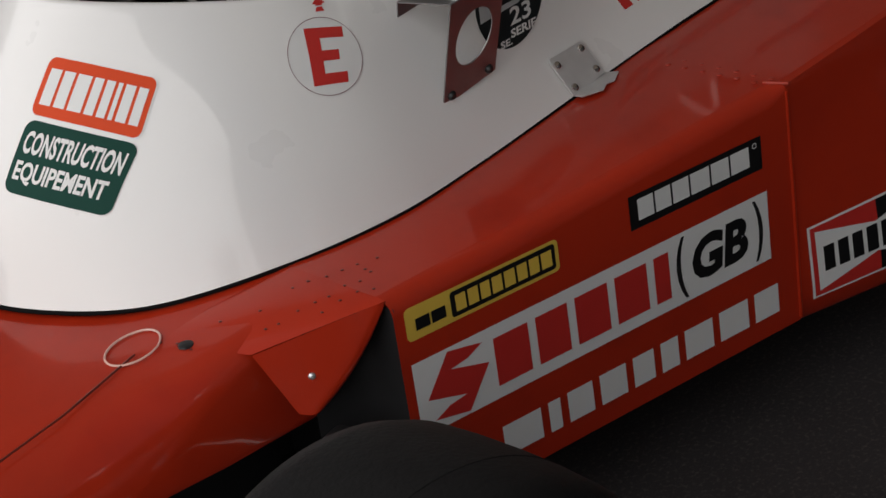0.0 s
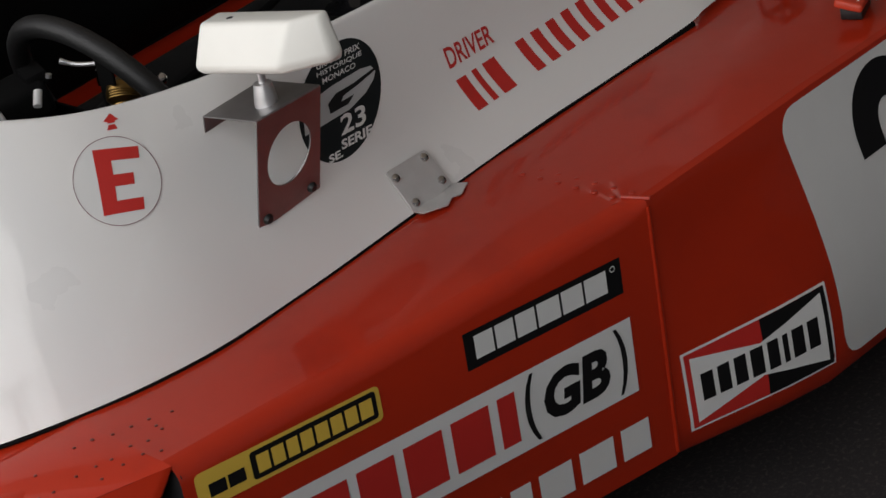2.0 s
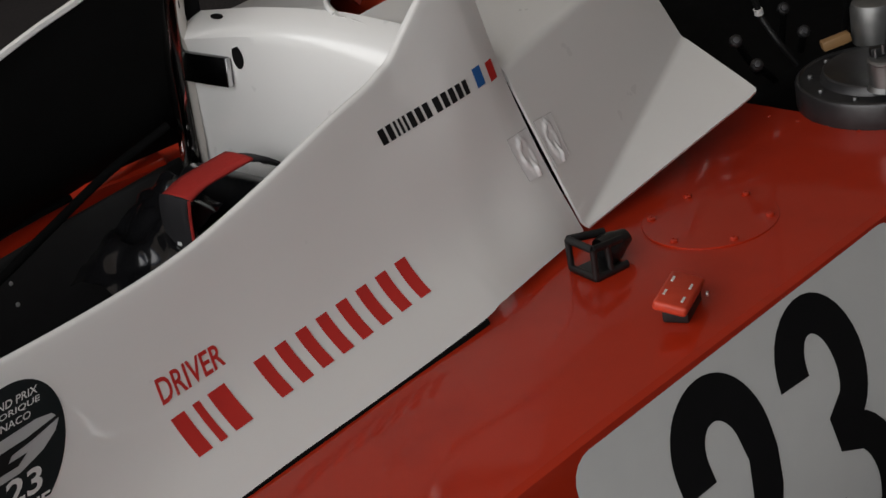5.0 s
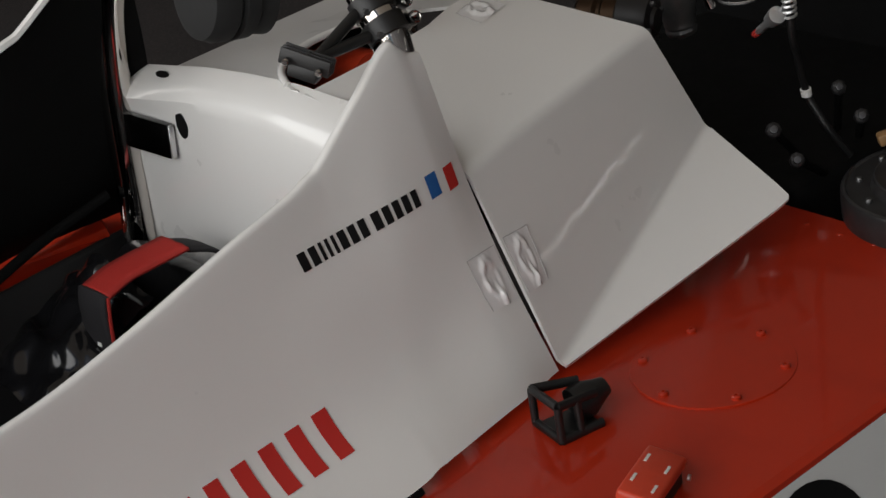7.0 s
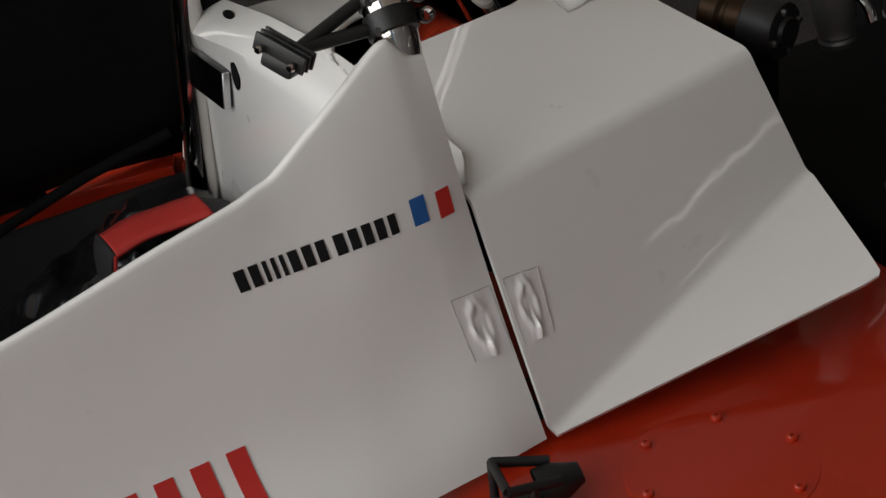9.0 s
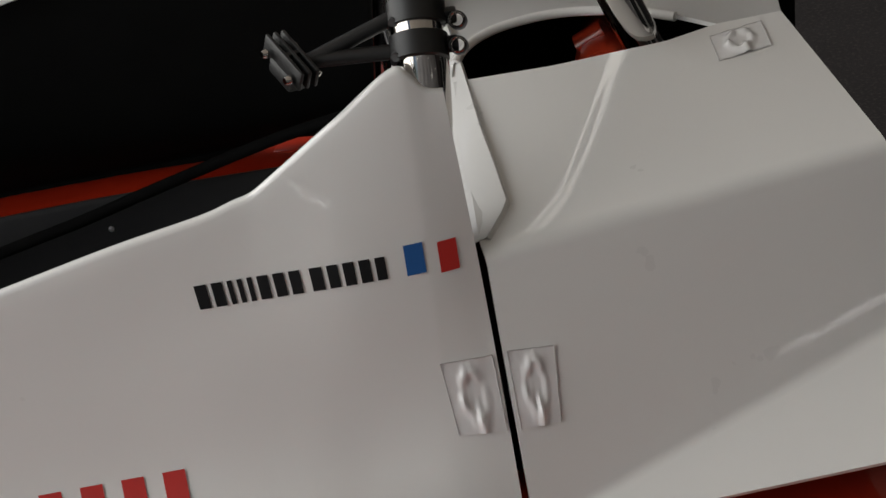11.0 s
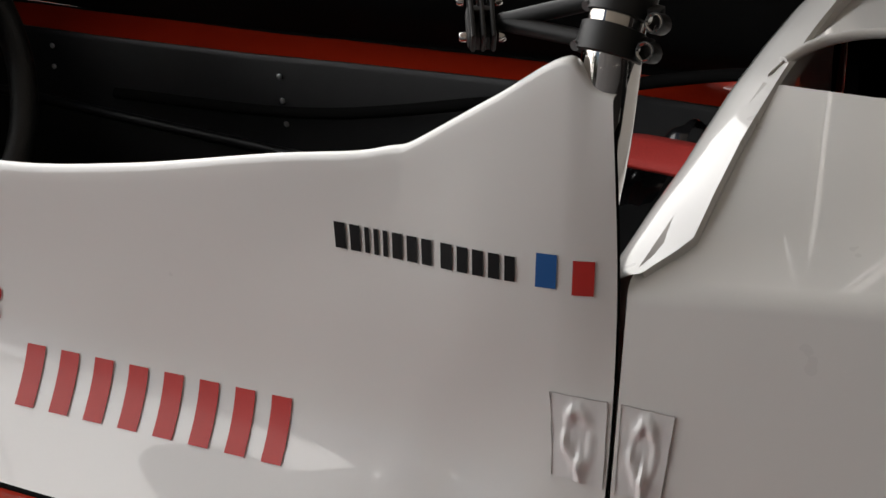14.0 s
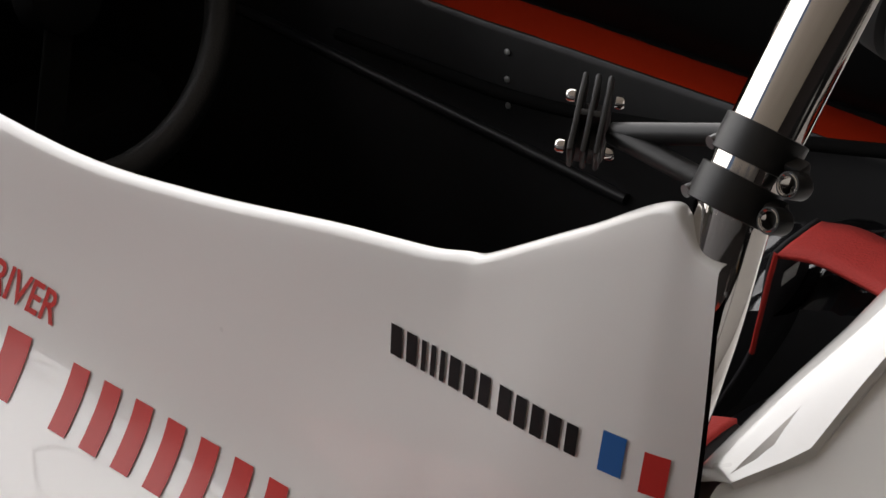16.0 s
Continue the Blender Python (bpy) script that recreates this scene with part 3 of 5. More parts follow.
def glyphs(text, bold=0.0):
    """flat mesh of a text in the built-in font, as points and faces within 0..1"""
    c = bpy.data.curves.new("glyphs", "FONT")
    c.body, c.resolution_u, c.offset = text, 3, bold
    ob = new("glyphs", c)
    bpy.context.view_layer.update()
    me = bpy.data.meshes.new_from_object(ob.evaluated_get(bpy.context.evaluated_depsgraph_get()))
    p = np.array([v.co[:2] for v in me.vertices])
    f = [tuple(q.vertices) for q in me.polygons]
    bpy.data.objects.remove(ob)
    bpy.data.curves.remove(c)
    bpy.data.meshes.remove(me)
    p = (p - p.min(0)) / (p.max(0) - p.min(0))
    return p, f


def rect(u0, v0, u1, v1, r=0.0, aspect=1.0, n=5):
    """rectangle with rounded corners; r in units of v"""
    if not r:
        return [(u0, v0), (u1, v0), (u1, v1), (u0, v1)]
    out = []
    for cx, cy, a0 in ((u1 - r / aspect, v0 + r, -90), (u1 - r / aspect, v1 - r, 0), (u0 + r / aspect, v1 - r, 90), (u0 + r / aspect, v0 + r, 180)):
        for k in range(n + 1):
            a = radians(a0 + 90 * k / n)
            out.append((cx + r / aspect * math.cos(a), cy + r * math.sin(a)))
    return out


def round_poly(cu=0.5, cv=0.5, ru=0.5, rv=0.5, n=40):
    return [(cu + ru * math.cos(2 * math.pi * k / n), cv + rv * math.sin(2 * math.pi * k / n)) for k in range(n)]


def ring_polys(cu, cv, ru, rv, w, n=40):
    a, b = round_poly(cu, cv, ru, rv, n), round_poly(cu, cv, ru * (1 - w), rv * (1 - w), n)
    return [[a[k], a[(k + 1) % n], b[(k + 1) % n], b[k]] for k in range(n)]


def word(text, u0, v0, u1, v1, bold=0.0, shear=0.0):
    p, f = glyphs(text, bold)
    return ("mesh", [(u0 + (x + shear * (y - 0.5)) * (u1 - u0), v0 + y * (v1 - v0)) for x, y in p], f)


def letter_bars(widths, u0, v0, u1, v1, gap=0.25, cut=0.0):
    """plain bars that stand for letters which are not spelt out"""
    total = sum(w + gap for w in widths) - gap
    out, x = [], 0.0
    for w in widths:
        a, b = u0 + (u1 - u0) * x / total, u0 + (u1 - u0) * (x + w) / total
        out.append(rect(a, v0 + cut * (v1 - v0), b, v1))
        x += w + gap
    return out


def decal(name, corners, shapes, mat, parent, lift=0.0010, label="", skin=0, cuts=6, folds=()):
    """lays flat shapes (given in 0..1 across and up between four corners: lower left, lower right, upper right, upper left) on a surface"""
    ll, lr, ur, ul = [Vector(c) for c in corners]
    nrm = (lr - ll).cross(ul - ll).normalized()
    bm = bmesh.new()
    for s in shapes:
        if s[0] == "mesh":
            vs = [bm.verts.new((u, v, 0)) for u, v in s[1]]
            for f in s[2]:
                try:
                    bm.faces.new([vs[k] for k in f])
                except ValueError:
                    pass
        else:
            bm.faces.new([bm.verts.new((u, v, 0)) for u, v in s])
    for k in range(1, cuts):
        for no in ((1, 0, 0), (0, 1, 0)):
            bmesh.ops.bisect_plane(bm, geom=bm.verts[:] + bm.edges[:] + bm.faces[:], plane_co=(k / cuts, k / cuts, 0), plane_no=no)
    for f in folds:
        bmesh.ops.bisect_plane(bm, geom=bm.verts[:] + bm.edges[:] + bm.faces[:], plane_co=(0, f, 0), plane_no=(0, 1, 0))
    for v in bm.verts:
        u, w = v.co.x, v.co.y
        p = ll.lerp(lr, u).lerp(ul.lerp(ur, u), w)
        hit = SKIN[skin].ray_cast(p + nrm * 0.06, -nrm, 0.14) if skin is not None else (None,)
        if hit[0] is None:
            v.co = p + nrm * lift
        else:
            n = hit[1] if hit[1].dot(nrm) > 0 else -hit[1]
            v.co = hit[0] + n * lift
    me = bpy.data.meshes.new(name)
    bm.to_mesh(me)
    bm.free()
    for p in me.polygons:
        p.use_smooth = True
    me.materials.append(mat)
    ob = new(name, me)
    ob.parent = parent
    return tagged(ob, label=label)


def blocks(corners, shapes, mat, parent, lift=0.0010, label="", skin=0, cuts=3):
    """one part for each plain bar"""
    return [decal("letter_block", corners, [s], mat, parent, lift, label, skin, cuts) for s in shapes]


def on_a(x, z):
    return (x, -outer(x), z)


def quad_a(x0, z0, x1, z1):
    return [on_a(x0, z0), on_a(x1, z0), on_a(x1, z1), on_a(x0, z1)]


# brake lining sticker: black with white blocks
q = quad_a(-0.372, 0.3745, -0.150, 0.4215)
st = decal("sticker", q, [rect(0, 0, 1, 1)], INK_BLACK, car, 0.0008, "black sticker with a row of white blocks", 1)
blocks(q, letter_bars([0.8, 0.8, 0.85, 1.0, 0.95, 1.0], 0.06, 0.22, 0.90, 0.84, 0.10), INK_WHITE, st, 0.0015, skin=1)
decal("mark", q, ring_polys(0.945, 0.78, 0.018, 0.085, 0.3, 14), INK_WHITE, st, 0.0015, skin=1)
# wide white sticker
q = quad_a(-0.712, 0.240, -0.146, 0.3405)
st = decal("sticker", q, [rect(0, 0, 1, 1)], INK_WHITE, car, 0.0008, "long white sticker with red shapes and black letters", 1)
S_MARK = [(0, 0.44), (0.39, 1.0), (0.93, 0.89), (0.68, 0.77), (0.40, 0.73), (1.0, 0.56), (0.61, 0.0), (0.07, 0.11), (0.32, 0.23), (0.60, 0.27)]
decal("emblem", q, [[(0.026 + 0.162 * a, 0.04 + 0.92 * b) for a, b in S_MARK]], INK_RED, st, 0.0015,
      "angular red emblem", 1)
blocks(q, letter_bars([0.95, 0.9, 0.95, 0.95, 0.45], 0.205, 0.17, 0.695, 0.83, 0.22), INK_RED, st, 0.0015, skin=1)
decal("lettering", q, [word("(", 0.715, 0.06, 0.745, 0.94, 0.012), word("GB", 0.762, 0.20, 0.935, 0.82, 0.045, 0.08), word(")", 0.952, 0.06, 0.980, 0.94, 0.012)], INK_BLACK, st, 0.0015, skin=1)
# white lettering without a background
q = quad_a(-0.600, 0.148, -0.138, 0.212)
blocks(q, letter_bars([1.1, 0.35, 0.75, 0.8, 0.65, 0.55, 0.9, 0.95, 0.8], 0.0, 0.12, 1.0, 0.80, 0.22), INK_WHITE, car, 0.0010, "row of white blocks in place of a tyre maker's name", 1)
# yellow and black sticker
q = quad_a(-0.711, 0.370, -0.485, 0.4135)
st = decal("sticker", q, [rect(0, 0, 1, 1, 0.16, 5.2)], INK_YELLOW, car, 0.0008, "yellow sticker with a black field and pale blocks", 1)
fl = decal("field", q, [rect(0.285, 0.12, 0.975, 0.90, 0.10, 5.2)], INK_BLACK, st, 0.0014, skin=1)
blocks(q, letter_bars([0.7, 0.7, 0.65, 0.7, 0.75, 0.7, 0.7, 0.75], 0.315, 0.26, 0.95, 0.76, 0.16), INK_YELLOW, fl, 0.0019, skin=1)
blocks(q, letter_bars([0.9, 0.9], 0.06, 0.26, 0.25, 0.62, 0.12), INK_BLACK, st, 0.0015, skin=1)
# bow-tie sticker behind the seam
q = [(-0.079, -0.642, 0.147), (0.144, -0.693, 0.147), (0.138, -0.692, 0.266), (-0.083, -0.636, 0.258)]
st = decal("sticker", q, [rect(0, 0, 1, 1)], INK_WHITE, car, 0.0008, "red, black and white bow-tie sticker with a white border", 2)
decal("field", q, [rect(0.018, 0.03, 0.982, 0.97)], INK_RED, st, 0.0013, skin=2)
decal("field", q, [[(0.52, 0.03), (0.982, 0.03), (0.982, 0.97), (0.52, 0.97)]], INK_BLACK, st, 0.0016, skin=2)
decal("field", q, [[(0.05, 0.09), (0.5, 0.30), (0.95, 0.09), (0.95, 0.91), (0.5, 0.70), (0.05, 0.91)]], INK_WHITE, st, 0.0019, skin=2)
blocks(q, letter_bars([0.75, 0.75, 0.75, 0.8, 0.7, 0.35, 0.8, 0.75], 0.10, 0.33, 0.90, 0.67, 0.28), INK_BLACK, st, 0.0023, skin=2)
# white number field with the racing number
def bow(cx, cy, ro, so, ri, si, a0, a1, n=14):
    out = []
    for k in range(n + 1):
        a = radians(a0 + (a1 - a0) * k / n)
        out.append([(cx + ro * math.cos(a), cy + so * math.sin(a)), (cx + ri * math.cos(a), cy + si * math.sin(a))])
    return out


def fit_box(pts, u0, v0, u1, v1):
    return [(u0 + x * (u1 - u0), v0 + y * (v1 - v0)) for x, y in pts]


def digit_two(*box):
    pairs = [[(0.0, 0.675), (0.33, 0.675)]] + bow(0.5, 0.735, 0.5, 0.265, 0.17, 0.110, 180, 0, 20)
    pairs += [[(0.985, 0.64), (0.68, 0.66)], [(0.91, 0.52), (0.59, 0.54)], [(0.72, 0.36), (0.38, 0.38)], [(0.44, 0.13), (0.07, 0.16)]]
    line = [p[0] for p in pairs] + [(1, 0.125), (1, 0), (0, 0), (0, 0.10)] + [p[1] for p in reversed(pairs)]
    return [fit_box(line, *box)]


def digit_three(*box):
    up, low = bow(0.48, 0.74, 0.48, 0.26, 0.15, 0.125, 176, -58, 20), bow(0.48, 0.28, 0.52, 0.28, 0.21, 0.152, 58, -188, 22)
    line = [p[0] for p in up] + [p[0] for p in low] + [p[1] for p in reversed(low)] + [(0.36, 0.455), (0.36, 0.58)] + [p[1] for p in reversed(up)]
    return [fit_box(line, *box)]


q = [(0.166, -0.700, 0.140), (0.760, -0.705, 0.140), (0.735, -0.640, 0.494), (0.144, -0.638, 0.479)]
FOLDS = (0.361, 0.695)
st = decal("number_field", q, [rect(0, 0, 1, 1, 0.10, 1.75)], INK_WHITE, car, 0.0010, "large white number field with rounded corners", 2, 10, FOLDS)
decal("number", q, digit_two(0.208, 0.025, 0.472, 0.968), INK_BLACK, st, 0.0018, "bold black digit", 2, 10, FOLDS)
decal("number", q, digit_three(0.526, 0.030, 0.788, 0.978), INK_BLACK, st, 0.0018, "bold black digit", 2, 10, FOLDS)

# lettering on the cockpit surround
q = [(-0.075, -0.312, 0.574), (0.014, -0.306, 0.575), (0.0175, -0.296, 0.597), (-0.071, -0.299, 0.597)]
decal("lettering", q, [word("DRIVER", 0, 0, 1, 1, 0.015)], INK_RED, car, 0.0010, "thin red capital letters", 0, 3)
q = [(-0.072, -0.347, 0.5225), (0.282, -0.336, 0.5385), (0.278, -0.306, 0.5765), (-0.076, -0.319, 0.560)]
blocks(q, letter_bars([0.5, 0.26, 0.65], 0, 0, 0.215, 1, 0.30) + letter_bars([0.5] * 8, 0.335, 0, 1.0, 1, 0.42), INK_RED, car, 0.0010, "red bars in place of a name", 0, 6)
q = [(0.3065, -0.277, 0.6935), (0.446, -0.278, 0.702), (0.4445, -0.2765, 0.7215), (0.3035, -0.270, 0.7125)]
blocks(q, letter_bars([0.6, 0.55, 0.25, 0.25, 0.25, 0.55, 0.55, 0.55], 0, 0, 0.555, 0.9, 0.24) + letter_bars([0.62, 0.55, 0.55, 0.55, 0.5], 0.605, 0, 1, 0.9, 0.24), INK_BLACK, car, 0.0010,
      "black bars in place of a name", 0, 4)
for x0, z0, x1, z1, mat, word_ in ((0.4590, 0.7025, 0.4742, 0.7262, INK_BLUE, "blue bar of a small flag sticker"), (0.4838, 0.7010, 0.4988, 0.7250, INK_RED, "red bar of a small flag sticker")):
    decal("flag_bar", [(x0 + 0.0010, -0.28, z0), (x1, -0.28, z0 + 0.001), (x1 - 0.0010, -0.277, z1), (x0, -0.277, z1 - 0.001)], [rect(0, 0, 1, 1)], mat, car, 0.0010, word_, 0, 3)
# sticker with the letter E in a thin ring
c, eu, ev = Vector((-0.5635, -0.2826, 0.633)), Vector((0.0435, -0.0177, -0.016)), Vector((0.025, 0.0215, 0.0385))
q = [c - eu - ev, c + eu - ev, c + eu + ev, c - eu + ev]
st = decal("sticker", q, [round_poly(n=48)], INK_WHITE, car, 0.0008, "round white sticker with a red letter E in a thin ring", 0)
decal("ring", q, ring_polys(0.5, 0.5, 0.5, 0.5, 0.014, 64), material("dark_red_ink", (0.20, 0.06, 0.07), 0.4), st, 0.0013, skin=0)
q2 = [(-0.598, -0.293, 0.608), (-0.5547, -0.307, 0.600), (-0.522, -0.274, 0.655), (-0.571, -0.2595, 0.668)]
decal("lettering", q2, [[(0, 0), (1, 0), (1, 0.19), (0.36, 0.19), (0.36, 0.41), (0.82, 0.41), (0.82, 0.59), (0.36, 0.59), (0.36, 0.81), (1, 0.81), (1, 1), (0, 1)]], INK_RED, st, 0.0014, skin=0)
q2 = [(-0.5455, -0.2535, 0.679), (-0.528, -0.2575, 0.676), (-0.520, -0.2465, 0.690), (-0.5375, -0.2425, 0.693)]
decal("emblem", q2, [[(0, 0.55), (0.5, 1), (1, 0.55), (0.75, 0.5), (0.75, 0.4), (0.25, 0.4), (0.25, 0.5)], [(0.15, 0), (0.85, 0), (0.7, 0.3), (0.3, 0.3)]], INK_RED, car, 0.0010, "small red emblem", 0, 2)
# dark round event sticker
c, eu, ev = Vector((-0.251, -0.305, 0.604)), Vector((0.069, 0.0, 0.0)), Vector((0.036, 0.027, 0.057))
q = [c - eu - ev, c + eu - ev, c + eu + ev, c - eu + ev]
st = decal("sticker", q, [round_poly(n=56)], material("dark_green_black_vinyl", (0.007, 0.010, 0.011), 0.38, coat=0.08, spec=0.3, grain=0.1), car, 0.0008, "dark oval event sticker with pale letters", 0, 10)
decal("lettering", q, [word("GRAND PRIX", 0.24, 0.845, 0.76, 0.90, 0.01), word("HISTORIQUE", 0.24, 0.775, 0.78, 0.825, 0.01), word("MONACO", 0.30, 0.705, 0.70, 0.755, 0.01)], INK_WHITE, st, 0.0014, skin=0)
decal("lettering", q, [word("23", 0.47, 0.20, 0.78, 0.37, 0.02), word("SERIE", 0.46, 0.085, 0.84, 0.17, 0.03), word("SE.", 0.30, 0.03, 0.47, 0.10, 0.03)], INK_WHITE, st, 0.0014, skin=0)
decal("emblem", q, [[(0.05, 0.36), (0.60, 0.385), (0.80, 0.45), (0.91, 0.53), (0.94, 0.60), (0.88, 0.655), (0.74, 0.675), (0.40, 0.655), (0.05, 0.60)]], material("pale_grey_vinyl", (0.45, 0.46, 0.46), 0.35, grain=0.05), st, 0.0014, skin=0)
decal("emblem_gap", q, [[(0.36, 0.43), (0.58, 0.435), (0.66, 0.49), (0.50, 0.485), (0.53, 0.525), (0.70, 0.55), (0.96, 0.605), (0.96, 0.63), (0.66, 0.585), (0.44, 0.575), (0.34, 0.52)]], INK_BLACK, st, 0.0018, skin=0)
# orange and green sticker on the nose of the surround
q = [(-0.852, -0.060, 0.630), (-0.791, -0.190, 0.596), (-0.740, -0.185, 0.656), (-0.804, -0.064, 0.690)]
st = decal("sticker", q, [rect(0, 0, 1, 1, 0.14, 2.2)], INK_WHITE, car, 0.0008, "orange and green sticker with white blocks and letters", 0, 8)
decal("field", q, [rect(0.01, 0.02, 0.985, 0.985, 0.14, 2.2)], INK_ORANGE, st, 0.0013, skin=0, cuts=8)
blocks(q, letter_bars([0.85, 0.8, 1.0, 0.65, 0.6, 0.3, 0.7, 0.65], 0.06, 0.20, 0.94, 0.80, 0.22), INK_WHITE, st, 0.0018, skin=0, cuts=8)
q = [(-0.905, -0.046, 0.548), (-0.851, -0.180, 0.519), (-0.793, -0.191, 0.592), (-0.854, -0.061, 0.626)]
gs = decal("field", q, [rect(0, 0, 1, 1, 0.14, 1.6)], INK_GREEN, st, 0.0013, skin=0, cuts=8)
decal("lettering", q, [word("CONSTRUCTION", 0.05, 0.55, 0.95, 0.86, 0.03), word("EQUIPEMENT", 0.05, 0.14, 0.90, 0.45, 0.03)], INK_WHITE, gs, 0.0018, skin=0, cuts=8)

# black strip under the surround for its shadow gap, thicker towards the rear
base = [Vector(r[0]) for r in SUR if r[0][0] < 0.32]
thick = [float(np.interp(p.x, [-0.6, -0.25], [0.0032, 0.0058])) for p in base]
part("shadow_gap_strip", BM.tube([p + Vector((0, 0.003 if p.y < 0 else -0.003, -0.0008 - 0.9 * r)) for p, r in zip(base, thick)], thick, 8), BLACK, car, "black strip standing for the shadow gap under the surround")


# ---- small parts of the car ----
def rivet_mesh(r=0.0032, h=0.0016):
    return BM.lathe([(r, 0), (r * 0.9, h * 0.6), (r * 0.5, h), (0, h)], sides=8)


def place_rivets(points, normal, mat, parent, r=0.0032, h=0.0016, name="rivet", label=""):
    rot = Vector((0, 0, 1)).rotation_difference(Vector(normal)).to_matrix().to_4x4()
    first = None
    for p in points:
        if first is None:
            first = part(name, rivet_mesh(r, h), mat, parent, label)
            first.matrix_basis = Matrix.Translation(p) @ rot
        else:
            o = new(name, first.data)
            o.parent = parent
            o.matrix_basis = Matrix.Translation(p) @ rot
    return first


DARK_RIVET = material("dark_rivet", (0.13, 0.016, 0.010), 0.4, grain=0.2)
rng = random.Random(4)
# rows of rivets where the deck meets the footwell
trees = [BVHTree.FromPolygons([v.co for v in ob_.data.vertices], [p.vertices for p in ob_.data.polygons]) for ob_ in (footwell, deck_front, deck)]


def top_z(x, y):
    hits = [t_.ray_cast(Vector((x, y, 1.0)), Vector((0, 0, -1)))[0] for t_ in trees]
    return max([h.z for h in hits if h] + [0.38])


# two double rows that run out from the surround's base, and a few strays
pts = []
for k in range(9):
    x, y = -0.862 + 0.019 * k, -0.378 - 0.0085 * k
    pts += [(x, y), (x - 0.016 + 0.002 * k, y - 0.026)]
    if k > 2:
        pts.append((x + 0.046, y + 0.022))
pts += [(-0.892, -0.295), (-0.887, -0.316), (-0.889, -0.339), (-0.843, -0.334), (-0.737, -0.385), (-0.688, -0.431), (-0.686, -0.446), (-0.802, -0.372)]
pts = [(x + rng.uniform(-0.005, 0.005), y + rng.uniform(-0.005, 0.005)) for x, y in pts]
pts = [(x, y) for x, y in pts if x > -0.84 + (-y - 0.392) * 1.214]
place_rivets([(x, y, top_z(x, y) + 0.0002) for x, y in pts], (0, 0, 1), DARK_RIVET, deck, 0.0022, 0.0010, label="small dark rivet")
# double row along the seam
place_rivets([(-0.115 + 0.018 * (k % 2), -0.45 - 0.014 * k, deck_z(-0.11) + 0.0012) for k in range(12)], (0, 0, 1), RED, deck, 0.0042, 0.0016, label="painted rivet head")
place_rivets([(0.905, -0.35 - 0.045 * k, deck_z(0.9) + 0.001) for k in range(7)], (0, 0, 1), RED, deck, 0.0036, 0.0016)
place_rivets([(x, 0.3170 + 0.120 * (z - 0.385), z) for x, z in ((-0.145, 0.448), (-0.142, 0.421), (-0.138, 0.395), (-0.45, 0.43), (-0.45, 0.405), (0.16, 0.46), (0.16, 0.43))], (0, -1, 0.12), ALU, car, 0.0034, 0.0022,
             label="small bright rivet")
# raised bead along the folded seam
part("seam_bead", BM.tube([(-0.10, -0.6275, 0.466), (-0.10, -0.629, 0.30), (-0.10, -0.629, 0.13)], 0.0028, 8), RED, side_panel)
part("seam_bead", BM.tube([(-0.095, -0.628, deck_z(-0.1) - 0.002), (-0.112, -0.600, deck_z(-0.1) + 0.001)], 0.0026, 8), RED, deck)

# filler plate on the deck
zd = deck_z(0.63) + 0.0015
plate = part("filler_plate", BM.lathe([(0.081, -0.002), (0.081, 0.0006), (0.0804, 0.0010), (0.075, 0.0010), (0, 0.0010)], pose(0.628, -0.4575, zd), 56), RED, car, "round red plate screwed to the deck", smooth=25)
for k in range(6):
    a = radians(-61 + 60 * k)
    s = part("screw", BM.lathe([(0.0052, 0), (0.0052, 0.0025), (0.004, 0.0038), (0.0018, 0.0038), (0.0018, 0.0022), (0, 0.0022)], sides=12), RED, plate)
    s.location = (0.628 + 0.070 * math.cos(a), -0.4575 + 0.070 * math.sin(a), zd + 0.001)
# red switch block on a black foot
mb = pose(0.424, -0.566, deck_z(0.44) - 0.001, 0, 0, 22)
foot = part("switch_foot", BM.box(0.056, 0.030, 0.018, mb @ pose(0.008, 0.0, 0.010), 0.003), PLASTIC, car, "black foot of the switch block")
blk = part("switch_block", BM.box(0.080, 0.038, 0.012, mb @ pose(0.002, 0.0, 0.026, 14, 2, 0), 0.004, 3), material("red_plastic", (0.55, 0.05, 0.02), 0.4, grain=0.1, grain_scale=90, bump=0.2, bump_scale=150), car,
           "red plastic block on a black foot")
for u, v in ((-0.022, -0.010), (0.010, -0.010), (-0.015, 0.012), (0.018, 0.012)):
    part("mark", BM.box(0.012, 0.0025, 0.001, mb @ pose(0.002, 0.0, 0.026, 14, 2, 0) @ pose(u, v, 0.0062)), INK_WHITE, blk)
part("screw", BM.lathe([(0.003, 0), (0.003, 0.002), (0, 0.003)], mb @ pose(0.030, -0.022, 0.012, 90), 10), ALU, foot)
# black open guard beside the surround
mc = pose(0.471, -0.416, deck_z(0.47) + 0.001, 0, 0, -12)
guard = part("socket_base", BM.box(0.050, 0.046, 0.003, mc @ pose(0, 0, 0.0015), 0.001, 1), PLASTIC, car, "small black open plastic guard on the deck")
